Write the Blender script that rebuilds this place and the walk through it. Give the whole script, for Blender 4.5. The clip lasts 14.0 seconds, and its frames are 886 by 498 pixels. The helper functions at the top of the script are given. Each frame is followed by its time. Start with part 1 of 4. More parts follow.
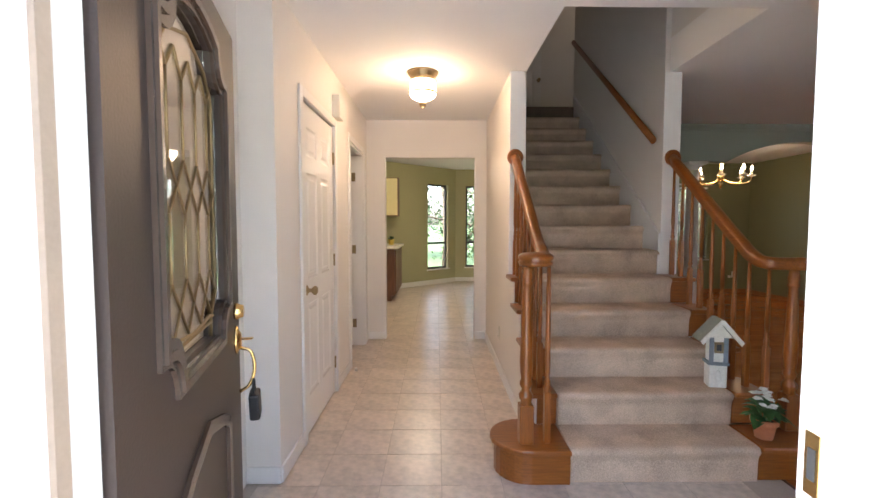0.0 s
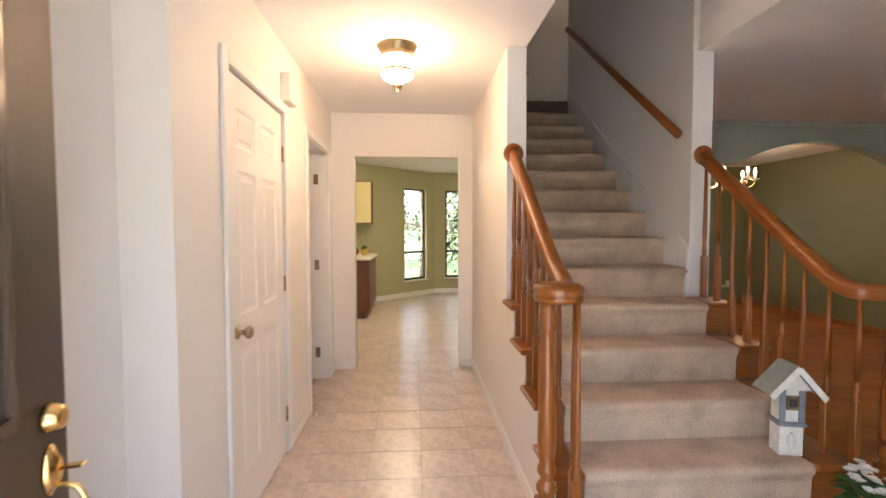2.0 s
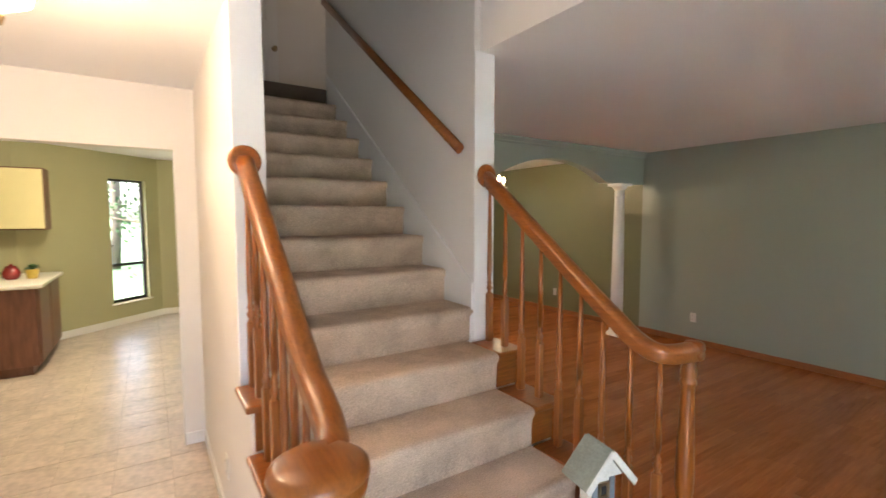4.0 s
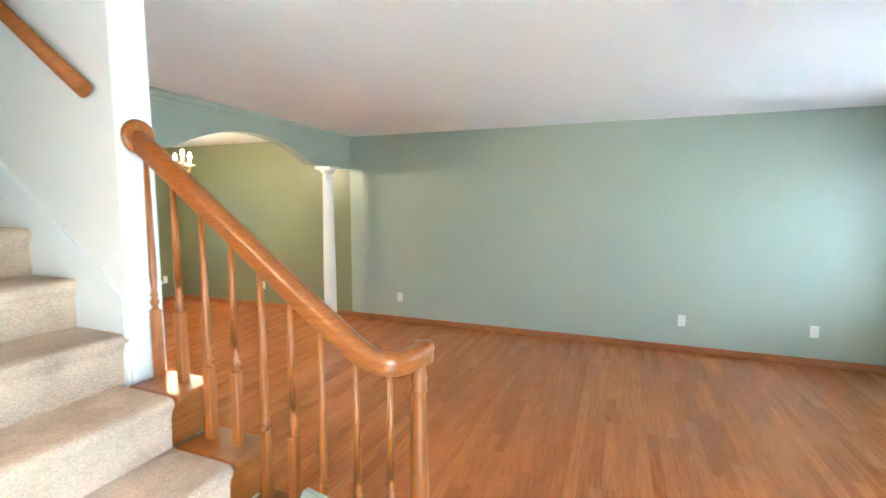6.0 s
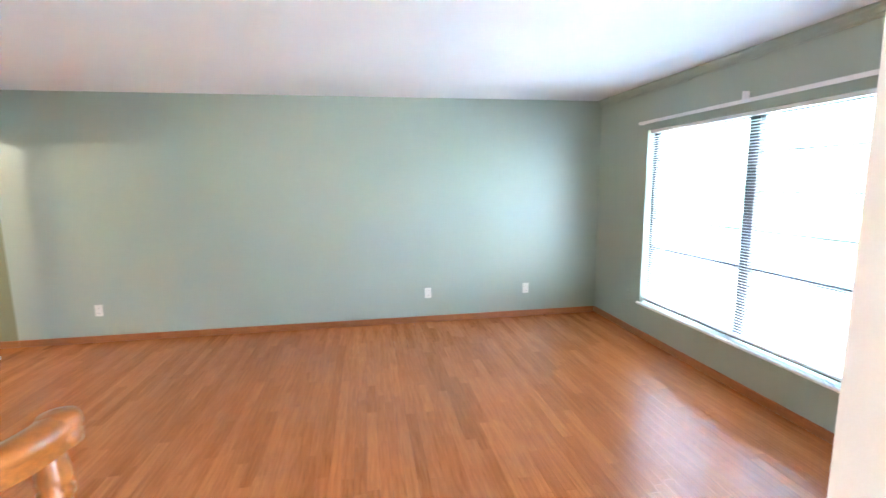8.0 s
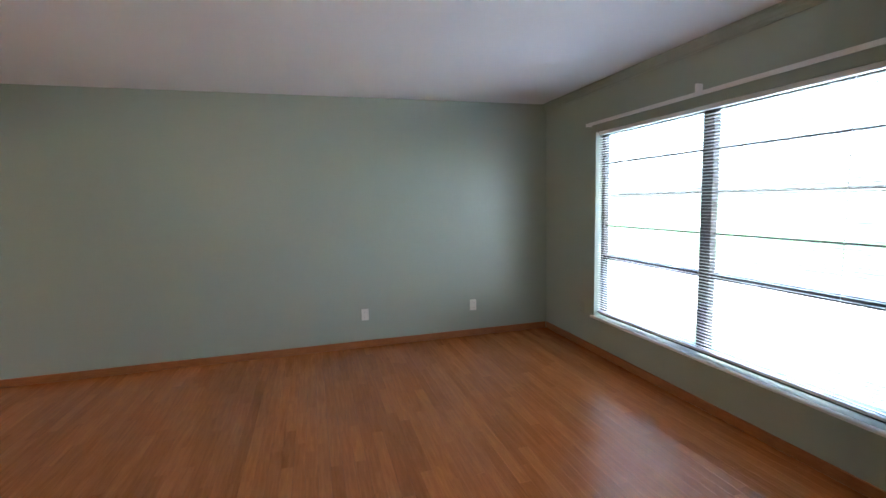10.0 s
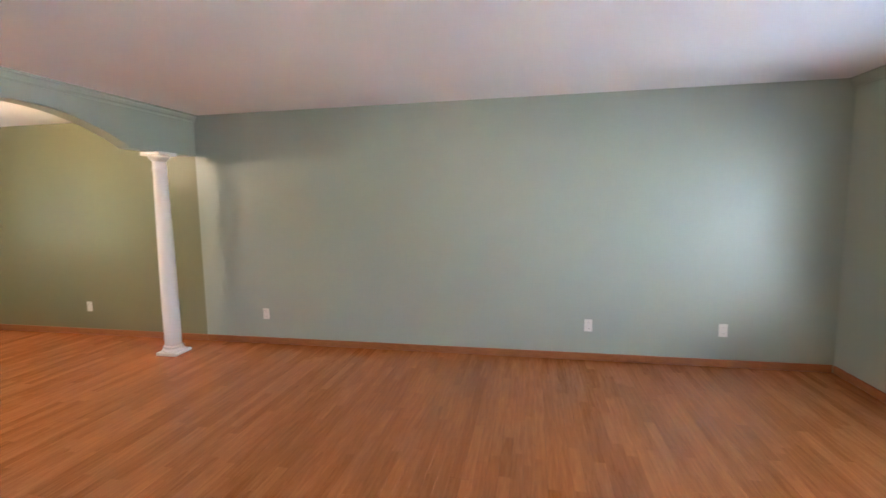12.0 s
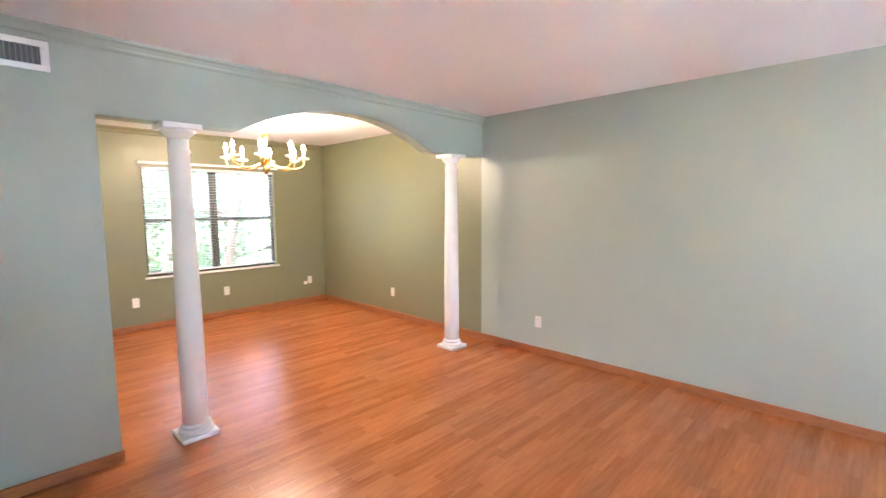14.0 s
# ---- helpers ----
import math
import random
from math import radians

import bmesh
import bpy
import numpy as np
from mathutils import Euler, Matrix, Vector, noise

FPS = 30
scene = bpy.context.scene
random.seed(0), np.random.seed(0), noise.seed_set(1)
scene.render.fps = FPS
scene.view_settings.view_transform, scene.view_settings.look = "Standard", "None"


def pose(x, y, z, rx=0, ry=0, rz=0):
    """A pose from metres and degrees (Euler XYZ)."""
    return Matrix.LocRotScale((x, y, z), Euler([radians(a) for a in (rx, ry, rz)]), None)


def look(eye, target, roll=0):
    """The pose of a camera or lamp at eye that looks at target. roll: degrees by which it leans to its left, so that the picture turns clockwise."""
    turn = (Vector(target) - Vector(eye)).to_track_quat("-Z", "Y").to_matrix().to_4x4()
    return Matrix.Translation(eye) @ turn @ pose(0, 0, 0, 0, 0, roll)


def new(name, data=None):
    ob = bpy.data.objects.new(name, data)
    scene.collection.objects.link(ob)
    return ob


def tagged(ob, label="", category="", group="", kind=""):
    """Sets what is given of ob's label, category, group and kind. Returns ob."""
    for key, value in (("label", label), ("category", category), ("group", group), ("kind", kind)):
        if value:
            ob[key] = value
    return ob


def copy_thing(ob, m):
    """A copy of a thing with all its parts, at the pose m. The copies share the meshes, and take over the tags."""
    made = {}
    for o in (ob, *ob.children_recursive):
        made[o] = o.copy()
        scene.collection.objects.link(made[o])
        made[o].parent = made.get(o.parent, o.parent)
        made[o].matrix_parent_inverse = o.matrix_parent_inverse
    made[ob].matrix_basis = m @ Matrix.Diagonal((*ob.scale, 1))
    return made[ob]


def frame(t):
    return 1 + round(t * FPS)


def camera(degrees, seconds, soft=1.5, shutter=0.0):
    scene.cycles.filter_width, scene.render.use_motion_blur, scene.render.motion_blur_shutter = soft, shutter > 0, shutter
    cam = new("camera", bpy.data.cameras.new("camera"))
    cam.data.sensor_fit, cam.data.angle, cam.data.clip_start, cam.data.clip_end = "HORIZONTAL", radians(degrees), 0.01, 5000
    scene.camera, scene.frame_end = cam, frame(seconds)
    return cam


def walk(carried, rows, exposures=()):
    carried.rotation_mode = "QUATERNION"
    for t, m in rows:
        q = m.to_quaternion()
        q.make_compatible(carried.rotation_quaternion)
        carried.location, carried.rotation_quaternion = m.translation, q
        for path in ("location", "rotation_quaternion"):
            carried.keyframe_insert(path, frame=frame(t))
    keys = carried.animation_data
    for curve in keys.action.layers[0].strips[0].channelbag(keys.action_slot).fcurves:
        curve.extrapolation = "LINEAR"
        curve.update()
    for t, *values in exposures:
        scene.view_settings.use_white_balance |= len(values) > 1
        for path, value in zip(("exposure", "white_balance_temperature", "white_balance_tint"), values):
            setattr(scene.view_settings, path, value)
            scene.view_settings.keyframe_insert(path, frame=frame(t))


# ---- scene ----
cam = camera(89.0, 14.0, shutter=0.3)
PATH = [
    (0, (0.951, 0.525, 1.305), (0.977, 2.522, 1.192), 0.1),
    (0.5, (0.954, 0.641, 1.306), (0.998, 2.638, 1.199), 0.1),
    (1, (0.934, 0.795, 1.319), (0.991, 2.791, 1.211), 0.1),
    (1.5, (0.922, 0.994, 1.337), (0.978, 2.99, 1.226), -0.2),
    (2, (0.937, 1.23, 1.353), (1.065, 3.223, 1.262), -0.1),
    (2.2, (0.953, 1.325, 1.364), (1.131, 3.315, 1.281), -0.2),
    (4.3, (1.277, 2.121, 1.599), (2.527, 3.676, 1.448), 0.4),
    (4.5, (1.319, 2.166, 1.597), (2.666, 3.636, 1.445), 0.7),
    (5, (1.412, 2.243, 1.592), (2.971, 3.486, 1.437), 0.5),
    (5.5, (1.486, 2.291, 1.59), (3.221, 3.272, 1.419), 0.2),
    (6, (1.597, 2.334, 1.573), (3.451, 3.054, 1.368), 0.1),
    (6.5, (1.693, 2.355, 1.563), (3.615, 2.854, 1.32), -0.1),
    (7, (1.775, 2.36, 1.559), (3.74, 2.599, 1.272), -0.1),
    (7.5, (1.864, 2.372, 1.56), (3.841, 2.323, 1.258), -0.3),
    (8, (1.975, 2.31, 1.551), (3.927, 1.983, 1.261), -0.7),
    (8.2, (2.015, 2.299, 1.555), (3.947, 1.87, 1.267), -0.8),
    (10.3, (2.453, 2.109, 1.442), (4.364, 1.562, 1.228), -1.4),
    (10.5, (2.471, 2.109, 1.455), (4.408, 1.658, 1.243), -1.3),
    (11, (2.479, 2.143, 1.474), (4.46, 1.95, 1.276), -1.1),
    (11.5, (2.525, 2.166, 1.507), (4.511, 2.264, 1.29), -0.9),
    (12, (2.572, 2.189, 1.508), (4.522, 2.576, 1.296), -0.8),
    (12.5, (2.694, 2.225, 1.529), (4.566, 2.899, 1.322), -0.0),
    (13, (2.789, 2.333, 1.556), (4.546, 3.265, 1.344), 0.3),
    (13.5, (2.87, 2.463, 1.518), (4.478, 3.636, 1.323), 0.1),
    (14, (3.008, 2.567, 1.51), (4.434, 3.955, 1.314), -0.4),
]
EXPOSURES = [(0, 3.45, 6150, 11), (0.5, 3.65, 6250, 10), (1, 3.75, 6400, 11), (1.5, 3.8, 6500, 12), (2.2, 3.8, 6550, 13), (4.3, 4.5, 5950, 4), (5, 5.15, 5400, -5), (6.0, 5.75, 5150, -8), (6.5, 5.9, 5100, -8), (7.5, 6.05, 5050, -4), (8.2, 5.83, 5000, 1), (10.3, 4.3, 5450, 5), (11, 4.45, 5450, 6), (11.5, 4.78, 5500, 6), (12, 5.2, 5500, 8), (12.5, 5.57, 5500, 9), (13.2, 5.83, 5450, 13), (14, 6.0, 5400, 13)]
walk(cam, [(t, look(eye, target, roll)) for t, eye, target, roll in PATH], EXPOSURES)

# ---- light ----
SUN_EL, SUN_AZ = 58, 270
world = bpy.data.worlds.new("overcast_sky")
scene.world = world
world.use_nodes = True
wn = world.node_tree
sky = wn.nodes.new("ShaderNodeTexSky")
sky.sky_type, sky.sun_disc = "NISHITA", False
sky.sun_elevation, sky.sun_rotation = radians(SUN_EL), radians(SUN_AZ)
sky.dust_density = 4.0
wn.links.new(sky.outputs["Color"], wn.nodes["Background"].inputs["Color"])
wn.nodes["Background"].inputs["Strength"].default_value = 0.15
sun = new("sun", bpy.data.lights.new("sun", "SUN"))
sun.data.energy, sun.data.angle, sun.data.color = 1.5, radians(20), (1, 0.97, 0.92)
sun.matrix_world = look((0, 0, 20), (1.0, 0.1, 18.4))


def bulb(name, x, y, z, watts, radius, colour):
    lamp = new(name, bpy.data.lights.new(name, "POINT"))
    lamp.data.energy, lamp.data.shadow_soft_size, lamp.data.color = watts, radius, colour
    lamp.location = (x, y, z)
    return lamp


WARM = (1.0, 0.66, 0.40)

# ---- materials ----
def nodes_of(name):
    m = bpy.data.materials.new(name)
    m.use_nodes = True
    t = m.node_tree
    return m, t, t.nodes["Principled BSDF"]


def grainy(name, colour, rough=0.6, metal=0.0, scale=8.0, vary=0.08, fine=120.0, bump=0.05, stretch=(1, 1, 1), spec=0.5, rnd="", coat=0.0, depth=0.02, shift=0.7):
    """A surface with colour variation at two scales and a fine relief."""
    m, t, b = nodes_of(name)
    N, L = t.nodes.new, t.links.new
    co = N("ShaderNodeTexCoord")
    mp = N("ShaderNodeMapping")
    mp.inputs["Scale"].default_value = stretch
    L(co.outputs["Object"], mp.inputs["Vector"])
    big, small = N("ShaderNodeTexNoise"), N("ShaderNodeTexNoise")
    big.inputs["Scale"].default_value, small.inputs["Scale"].default_value = scale, fine
    big.inputs["Detail"].default_value, small.inputs["Detail"].default_value = 4, 3
    L(mp.outputs[0], big.inputs["Vector"])
    L(mp.outputs[0], small.inputs["Vector"])
    add = N("ShaderNodeMath")
    add.operation = "ADD"
    L(big.outputs["Fac"], add.inputs[0])
    L(small.outputs["Fac"], add.inputs[1])
    last = add.outputs[0]
    lo, hi = 0.6, 1.4
    if rnd:
        src = N("ShaderNodeObjectInfo") if rnd == "object" else N("ShaderNodeNewGeometry")
        out = src.outputs["Random"] if rnd == "object" else src.outputs["Random Per Island"]
        a2 = N("ShaderNodeMath")
        a2.operation = "MULTIPLY_ADD"
        a2.inputs[1].default_value = shift
        L(out, a2.inputs[0])
        L(last, a2.inputs[2])
        last = a2.outputs[0]
        lo, hi = 0.7, 1.3 + shift
    rng = N("ShaderNodeMapRange")
    rng.inputs["From Min"].default_value, rng.inputs["From Max"].default_value = lo, hi
    L(last, rng.inputs["Value"])
    mix = N("ShaderNodeMix")
    mix.data_type = "RGBA"
    L(rng.outputs[0], mix.inputs["Factor"])
    mix.inputs[6].default_value = (*[c * (1 - vary) for c in colour], 1)
    mix.inputs[7].default_value = (*[min(1, c * (1 + vary)) for c in colour], 1)
    L(mix.outputs[2], b.inputs["Base Color"])
    b.inputs["Roughness"].default_value, b.inputs["Metallic"].default_value = rough, metal
    b.inputs["Specular IOR Level"].default_value = spec
    b.inputs["Coat Weight"].default_value = coat
    b.inputs["Coat Roughness"].default_value = 0.25
    if bump:
        bp = N("ShaderNodeBump")
        bp.inputs["Strength"].default_value, bp.inputs["Distance"].default_value = bump, depth
        L(small.outputs["Fac"], bp.inputs["Height"])
        L(bp.outputs[0], b.inputs["Normal"])
    return m


def woody(name, dark, light, rough=0.3, along=(1, 12, 12), scale=6.0, rnd="", coat=0.0, bump=0.04, shift=0.5, grain=1.0):
    """Wood: long grain, drawn out along the axis where `along` is small."""
    m, t, b = nodes_of(name)
    N, L = t.nodes.new, t.links.new
    co = N("ShaderNodeTexCoord")
    vec = co.outputs["Object"]
    if rnd:
        src = N("ShaderNodeObjectInfo") if rnd == "object" else N("ShaderNodeNewGeometry")
        out = src.outputs["Random"] if rnd == "object" else src.outputs["Random Per Island"]
        mul = N("ShaderNodeVectorMath")
        mul.operation = "MULTIPLY_ADD"
        L(out, mul.inputs[0])
        mul.inputs[1].default_value = (37.0, 53.0, 11.0)
        L(vec, mul.inputs[2])
        vec = mul.outputs[0]
    mp = N("ShaderNodeMapping")
    mp.inputs["Scale"].default_value = along
    L(vec, mp.inputs["Vector"])
    g, w = N("ShaderNodeTexNoise"), N("ShaderNodeTexNoise")
    g.inputs["Scale"].default_value, g.inputs["Detail"].default_value, g.inputs["Distortion"].default_value = scale, 6, 0.6
    w.inputs["Scale"].default_value, w.inputs["Detail"].default_value = scale * 7, 3
    L(mp.outputs[0], g.inputs["Vector"])
    L(mp.outputs[0], w.inputs["Vector"])
    mixv = N("ShaderNodeMath")
    mixv.operation = "MULTIPLY_ADD"
    mixv.inputs[1].default_value = 0.35
    L(w.outputs["Fac"], mixv.inputs[0])
    L(g.outputs["Fac"], mixv.inputs[2])
    val = mixv.outputs[0]
    lo, hi = 0.675 - 0.255 / grain, 0.675 + 0.275 / grain
    if rnd:
        a2 = N("ShaderNodeMath")
        a2.operation = "MULTIPLY_ADD"
        a2.inputs[1].default_value = shift
        L(out, a2.inputs[0])
        L(val, a2.inputs[2])
        val = a2.outputs[0]
        hi += shift
    rng = N("ShaderNodeMapRange")
    rng.inputs["From Min"].default_value, rng.inputs["From Max"].default_value = lo, hi
    L(val, rng.inputs["Value"])
    mix = N("ShaderNodeMix")
    mix.data_type = "RGBA"
    L(rng.outputs[0], mix.inputs["Factor"])
    mix.inputs[6].default_value, mix.inputs[7].default_value = (*dark, 1), (*light, 1)
    L(mix.outputs[2], b.inputs["Base Color"])
    rr = N("ShaderNodeMapRange")
    rr.inputs["To Min"].default_value, rr.inputs["To Max"].default_value = rough * 0.85, rough * 1.2
    L(g.outputs["Fac"], rr.inputs["Value"])
    L(rr.outputs[0], b.inputs["Roughness"])
    b.inputs["Coat Weight"].default_value, b.inputs["Coat Roughness"].default_value = coat, 0.2
    bp = N("ShaderNodeBump")
    bp.inputs["Strength"].default_value, bp.inputs["Distance"].default_value = bump, 0.005
    L(w.outputs["Fac"], bp.inputs["Height"])
    L(bp.outputs[0], b.inputs["Normal"])
    return m


def glowing(name, colour, strength):
    m, t, b = nodes_of(name)
    b.inputs["Base Color"].default_value = (*colour, 1)
    b.inputs["Emission Color"].default_value, b.inputs["Emission Strength"].default_value = (*colour, 1), strength
    return m


def glassy(name, colour=(1, 1, 1), rough=0.0, ior=1.45):
    m, t, b = nodes_of(name)
    b.inputs["Base Color"].default_value = (*colour, 1)
    b.inputs["Transmission Weight"].default_value, b.inputs["Roughness"].default_value, b.inputs["IOR"].default_value = 1.0, rough, ior
    return m


WHITE_WALL = grainy("white_wall_paint", (0.80, 0.76, 0.72), 0.55, scale=1.5, vary=0.03, fine=180, bump=0.06)
CEILING = grainy("ceiling_paint", (0.86, 0.85, 0.84), 0.85, scale=1.2, vary=0.03, fine=260, bump=0.25)
TEAL = grainy("sage_green_paint", (0.36, 0.40, 0.338), 0.36, scale=1.3, vary=0.04, fine=200, bump=0.06)
OLIVE = grainy("olive_green_paint", (0.195, 0.20, 0.112), 0.34, scale=1.3, vary=0.04, fine=200, bump=0.06)
KITCHEN_PAINT = grainy("khaki_paint", (0.42, 0.40, 0.23), 0.5, scale=1.3, vary=0.04, fine=200, bump=0.06)
TRIM = grainy("white_gloss_trim", (0.82, 0.80, 0.78), 0.32, scale=3, vary=0.02, fine=90, bump=0.03)
CARPET = grainy("beige_cut_pile_carpet", (0.56, 0.425, 0.315), 0.95, scale=6, vary=0.38, fine=170, bump=0.7, spec=0.1, depth=0.006)
OAK = woody("golden_oak", (0.19, 0.054, 0.008), (0.34, 0.107, 0.015), 0.30, (18, 1.6, 18), 6, coat=0.15)
OAK_V = woody("golden_oak_upright", (0.19, 0.054, 0.008), (0.34, 0.107, 0.015), 0.30, (20, 20, 1.0), 6, coat=0.15)
OAK_X = woody("golden_oak_crosswise", (0.19, 0.054, 0.008), (0.34, 0.107, 0.015), 0.30, (1.2, 18, 18), 6, coat=0.15)
BASE_OAK = woody("baseboard_oak", (0.26, 0.085, 0.024), (0.40, 0.145, 0.045), 0.3, (3, 3, 25), 4)
PLANK = woody("laminate_strip", (0.25, 0.068, 0.016), (0.60, 0.208, 0.058), 0.24, (1.2, 16, 16), 3.5, grain=0.8, rnd="object", bump=0.02, shift=0.36)
PLANKS = woody("laminate_strips", (0.25, 0.068, 0.016), (0.60, 0.208, 0.058), 0.24, (1.2, 16, 16), 3.5, grain=0.8, rnd="island", bump=0.02, shift=0.36)
TILE = grainy("beige_stone_tile", (0.58, 0.485, 0.405), 0.3, scale=5, vary=0.28, fine=24, bump=0.02, rnd="object", shift=0.14)
TILES = grainy("beige_stone_tiles", (0.58, 0.485, 0.405), 0.3, scale=5, vary=0.28, fine=24, bump=0.02, rnd="island", shift=0.14)
GROUT = grainy("grout", (0.46, 0.385, 0.32), 0.9, scale=9, vary=0.1, fine=150, bump=0.1)
UNDER = grainy("subfloor", (0.12, 0.06, 0.03), 0.9, bump=0)
GLOSS_DOOR = grainy("glossy_brown_moulding", (0.075, 0.052, 0.040), 0.2, scale=8, vary=0.15, fine=140, bump=0.03)
DOOR_PAINT = grainy("dark_brown_door_paint", (0.048, 0.033, 0.027), 0.42, scale=4, vary=0.12, fine=140, bump=0.05)
BRASS = grainy("polished_brass", (0.80, 0.55, 0.22), 0.18, 1.0, scale=20, vary=0.1, fine=200, bump=0.0)
OLD_BRASS = grainy("aged_brass", (0.34, 0.26, 0.15), 0.35, 1.0, scale=20, vary=0.2, fine=200, bump=0.0)
BLACK = grainy("black_plastic", (0.02, 0.02, 0.022), 0.4, bump=0.02)
BRONZE = grainy("dark_bronze_frame", (0.035, 0.03, 0.028), 0.4, 0.3, bump=0.02)
PLASTIC = grainy("ivory_plastic", (0.74, 0.72, 0.66), 0.35, vary=0.02, bump=0.0)
SLOT = grainy("dark_slot", (0.05, 0.05, 0.05), 0.6, bump=0.0)
CLEAR = glassy("window_glass", (1, 1, 1), 0.0, 1.1)
BLIND = grainy("white_vinyl_slat", (0.80, 0.80, 0.80), 0.45, vary=0.02, bump=0.0)
BRICK = grainy("porch_brick", (0.33, 0.20, 0.15), 0.85, scale=12, vary=0.25, fine=90, bump=0.3)
CONCRETE = grainy("porch_concrete", (0.42, 0.41, 0.39), 0.85, scale=3, vary=0.15, fine=80, bump=0.2)
GRASS = grainy("lawn", (0.07, 0.12, 0.035), 0.95, scale=0.8, vary=0.35, fine=30, bump=0.8)
ASPHALT = grainy("driveway", (0.52, 0.51, 0.49), 0.9, scale=1, vary=0.12, fine=60, bump=0.2)
BARK = grainy("bark", (0.14, 0.10, 0.07), 0.95, scale=6, vary=0.35, fine=30, bump=0.8, stretch=(1, 1, 0.25))
LEAF = grainy("leaves", (0.045, 0.085, 0.02), 0.7, scale=2, vary=0.45, fine=8, bump=0.0, rnd="island")

# ---- building helpers ----
def box(bm, x0, x1, y0, y1, z0, z1, bevel=0.0, seg=1, m=None):
    made = bmesh.ops.create_cube(bm, size=1.0)
    vs = made["verts"]
    for v in vs:
        v.co = Vector(((x0 + x1) / 2 + v.co.x * (x1 - x0), (y0 + y1) / 2 + v.co.y * (y1 - y0), (z0 + z1) / 2 + v.co.z * (z1 - z0)))
    if m is not None:
        bmesh.ops.transform(bm, matrix=m, verts=vs)
    if bevel:
        es = list({e for v in vs for e in v.link_edges})
        bmesh.ops.bevel(bm, geom=es, offset=bevel, segments=seg, affect="EDGES", profile=0.5)
    return bm


def boxes(*rows, bevel=0.0):
    bm = bmesh.new()
    for r in rows:
        box(bm, *r, bevel=bevel)
    return bm


def lathe(bm, profile, n=16, m=Matrix.Identity(4)):
    """Turn (radius, height) pairs round z."""
    rings = []
    for r, z in profile:
        rings.append([bm.verts.new(m @ Vector((r * math.cos(2 * math.pi * i / n), r * math.sin(2 * math.pi * i / n), z))) for i in range(n)])
    for a, b in zip(rings, rings[1:]):
        for i in range(n):
            f = bm.faces.new((a[i], a[(i + 1) % n], b[(i + 1) % n], b[i]))
            f.smooth = True
    bm.faces.new(list(reversed(rings[0])))
    bm.faces.new(rings[-1])
    return bm


def sweep(bm, points, section, up=Vector((0, 0, 1)), closed=False):
    """Carry a cross section (right, up pairs) along points."""
    pts = [Vector(p) for p in points]
    rings = []
    n = len(pts)
    for i, p in enumerate(pts):
        a, b = (pts[i - 1], pts[(i + 1) % n]) if closed else (pts[max(0, i - 1)], pts[min(n - 1, i + 1)])
        d = (b - a).normalized()
        right = d.cross(up)
        right = right.normalized() if right.length > 1e-4 else Vector((1, 0, 0))
        top = right.cross(d).normalized()
        rings.append([bm.verts.new(p + right * s + top * u) for s, u in section])
    k = len(section)
    pairs = list(zip(rings, rings[1:])) + ([(rings[-1], rings[0])] if closed else [])
    for a, b in pairs:
        for i in range(k):
            f = bm.faces.new((a[i], a[(i + 1) % k], b[(i + 1) % k], b[i]))
            f.smooth = True
    if not closed:
        bm.faces.new(list(reversed(rings[0])))
        bm.faces.new(rings[-1])
    return bm


def circle(r, n=8, sx=1.0, sy=1.0):
    return [(r * sx * math.cos(2 * math.pi * i / n), r * sy * math.sin(2 * math.pi * i / n)) for i in range(n)]


def prism(bm, outline, axis, lo, hi):
    """Extrude a flat outline of (a, b) pairs along an axis: 'y' takes (x, z), 'x' takes (y, z), 'z' takes (x, y)."""
    def at(a, b, c):
        return {"x": (c, a, b), "y": (a, c, b), "z": (a, b, c)}[axis]
    low = [bm.verts.new(at(a, b, lo)) for a, b in outline]
    top = [bm.verts.new(at(a, b, hi)) for a, b in outline]
    k = len(outline)
    bm.faces.new(low)
    bm.faces.new(list(reversed(top)))
    for i in range(k):
        bm.faces.new((low[(i + 1) % k], low[i], top[i], top[(i + 1) % k]))
    bmesh.ops.recalc_face_normals(bm, faces=bm.faces[:])
    return bm


def mesh_of(name, bm, material):
    me = bpy.data.meshes.new(name)
    bmesh.ops.recalc_face_normals(bm, faces=bm.faces[:])
    bm.to_mesh(me)
    bm.free()
    me.materials.append(material)
    return me


def part(name, bm, material, parent, label=""):
    ob = new(name, mesh_of(name, bm, material))
    ob.parent = parent
    return tagged(ob, label)


def thing(name, label, category, group="", m=None):
    ob = new(name)
    ob.empty_display_size = 0.1
    if m is not None:
        ob.matrix_world = m
    return tagged(ob, label, category, group)


def setting(name, bm, material, label="", category=""):
    return tagged(new(name, mesh_of(name, bm, material)), label, category, kind="structure")


# ---- plan ----
CEIL = 2.44
X_HALL_L, X_HALL_R = 0.17, 1.50
X_STAIR_L, X_STAIR_R = 1.613, 2.66
X_LIV_L, X_LIV_R = 2.782, 6.862
X_SIDE = 2.824
Y_FRONT, Y_ENTRY, Y_POST = -0.345, 1.21, 3.955
Y_NOOK = 2.727
Y_KIT, Y_BEAM, Y_BACK = 5.56, 5.715, 9.005
BEAM = 0.14
RISER, RUN, NOSE1, STEPS = 0.184, 0.25, 2.705, 15

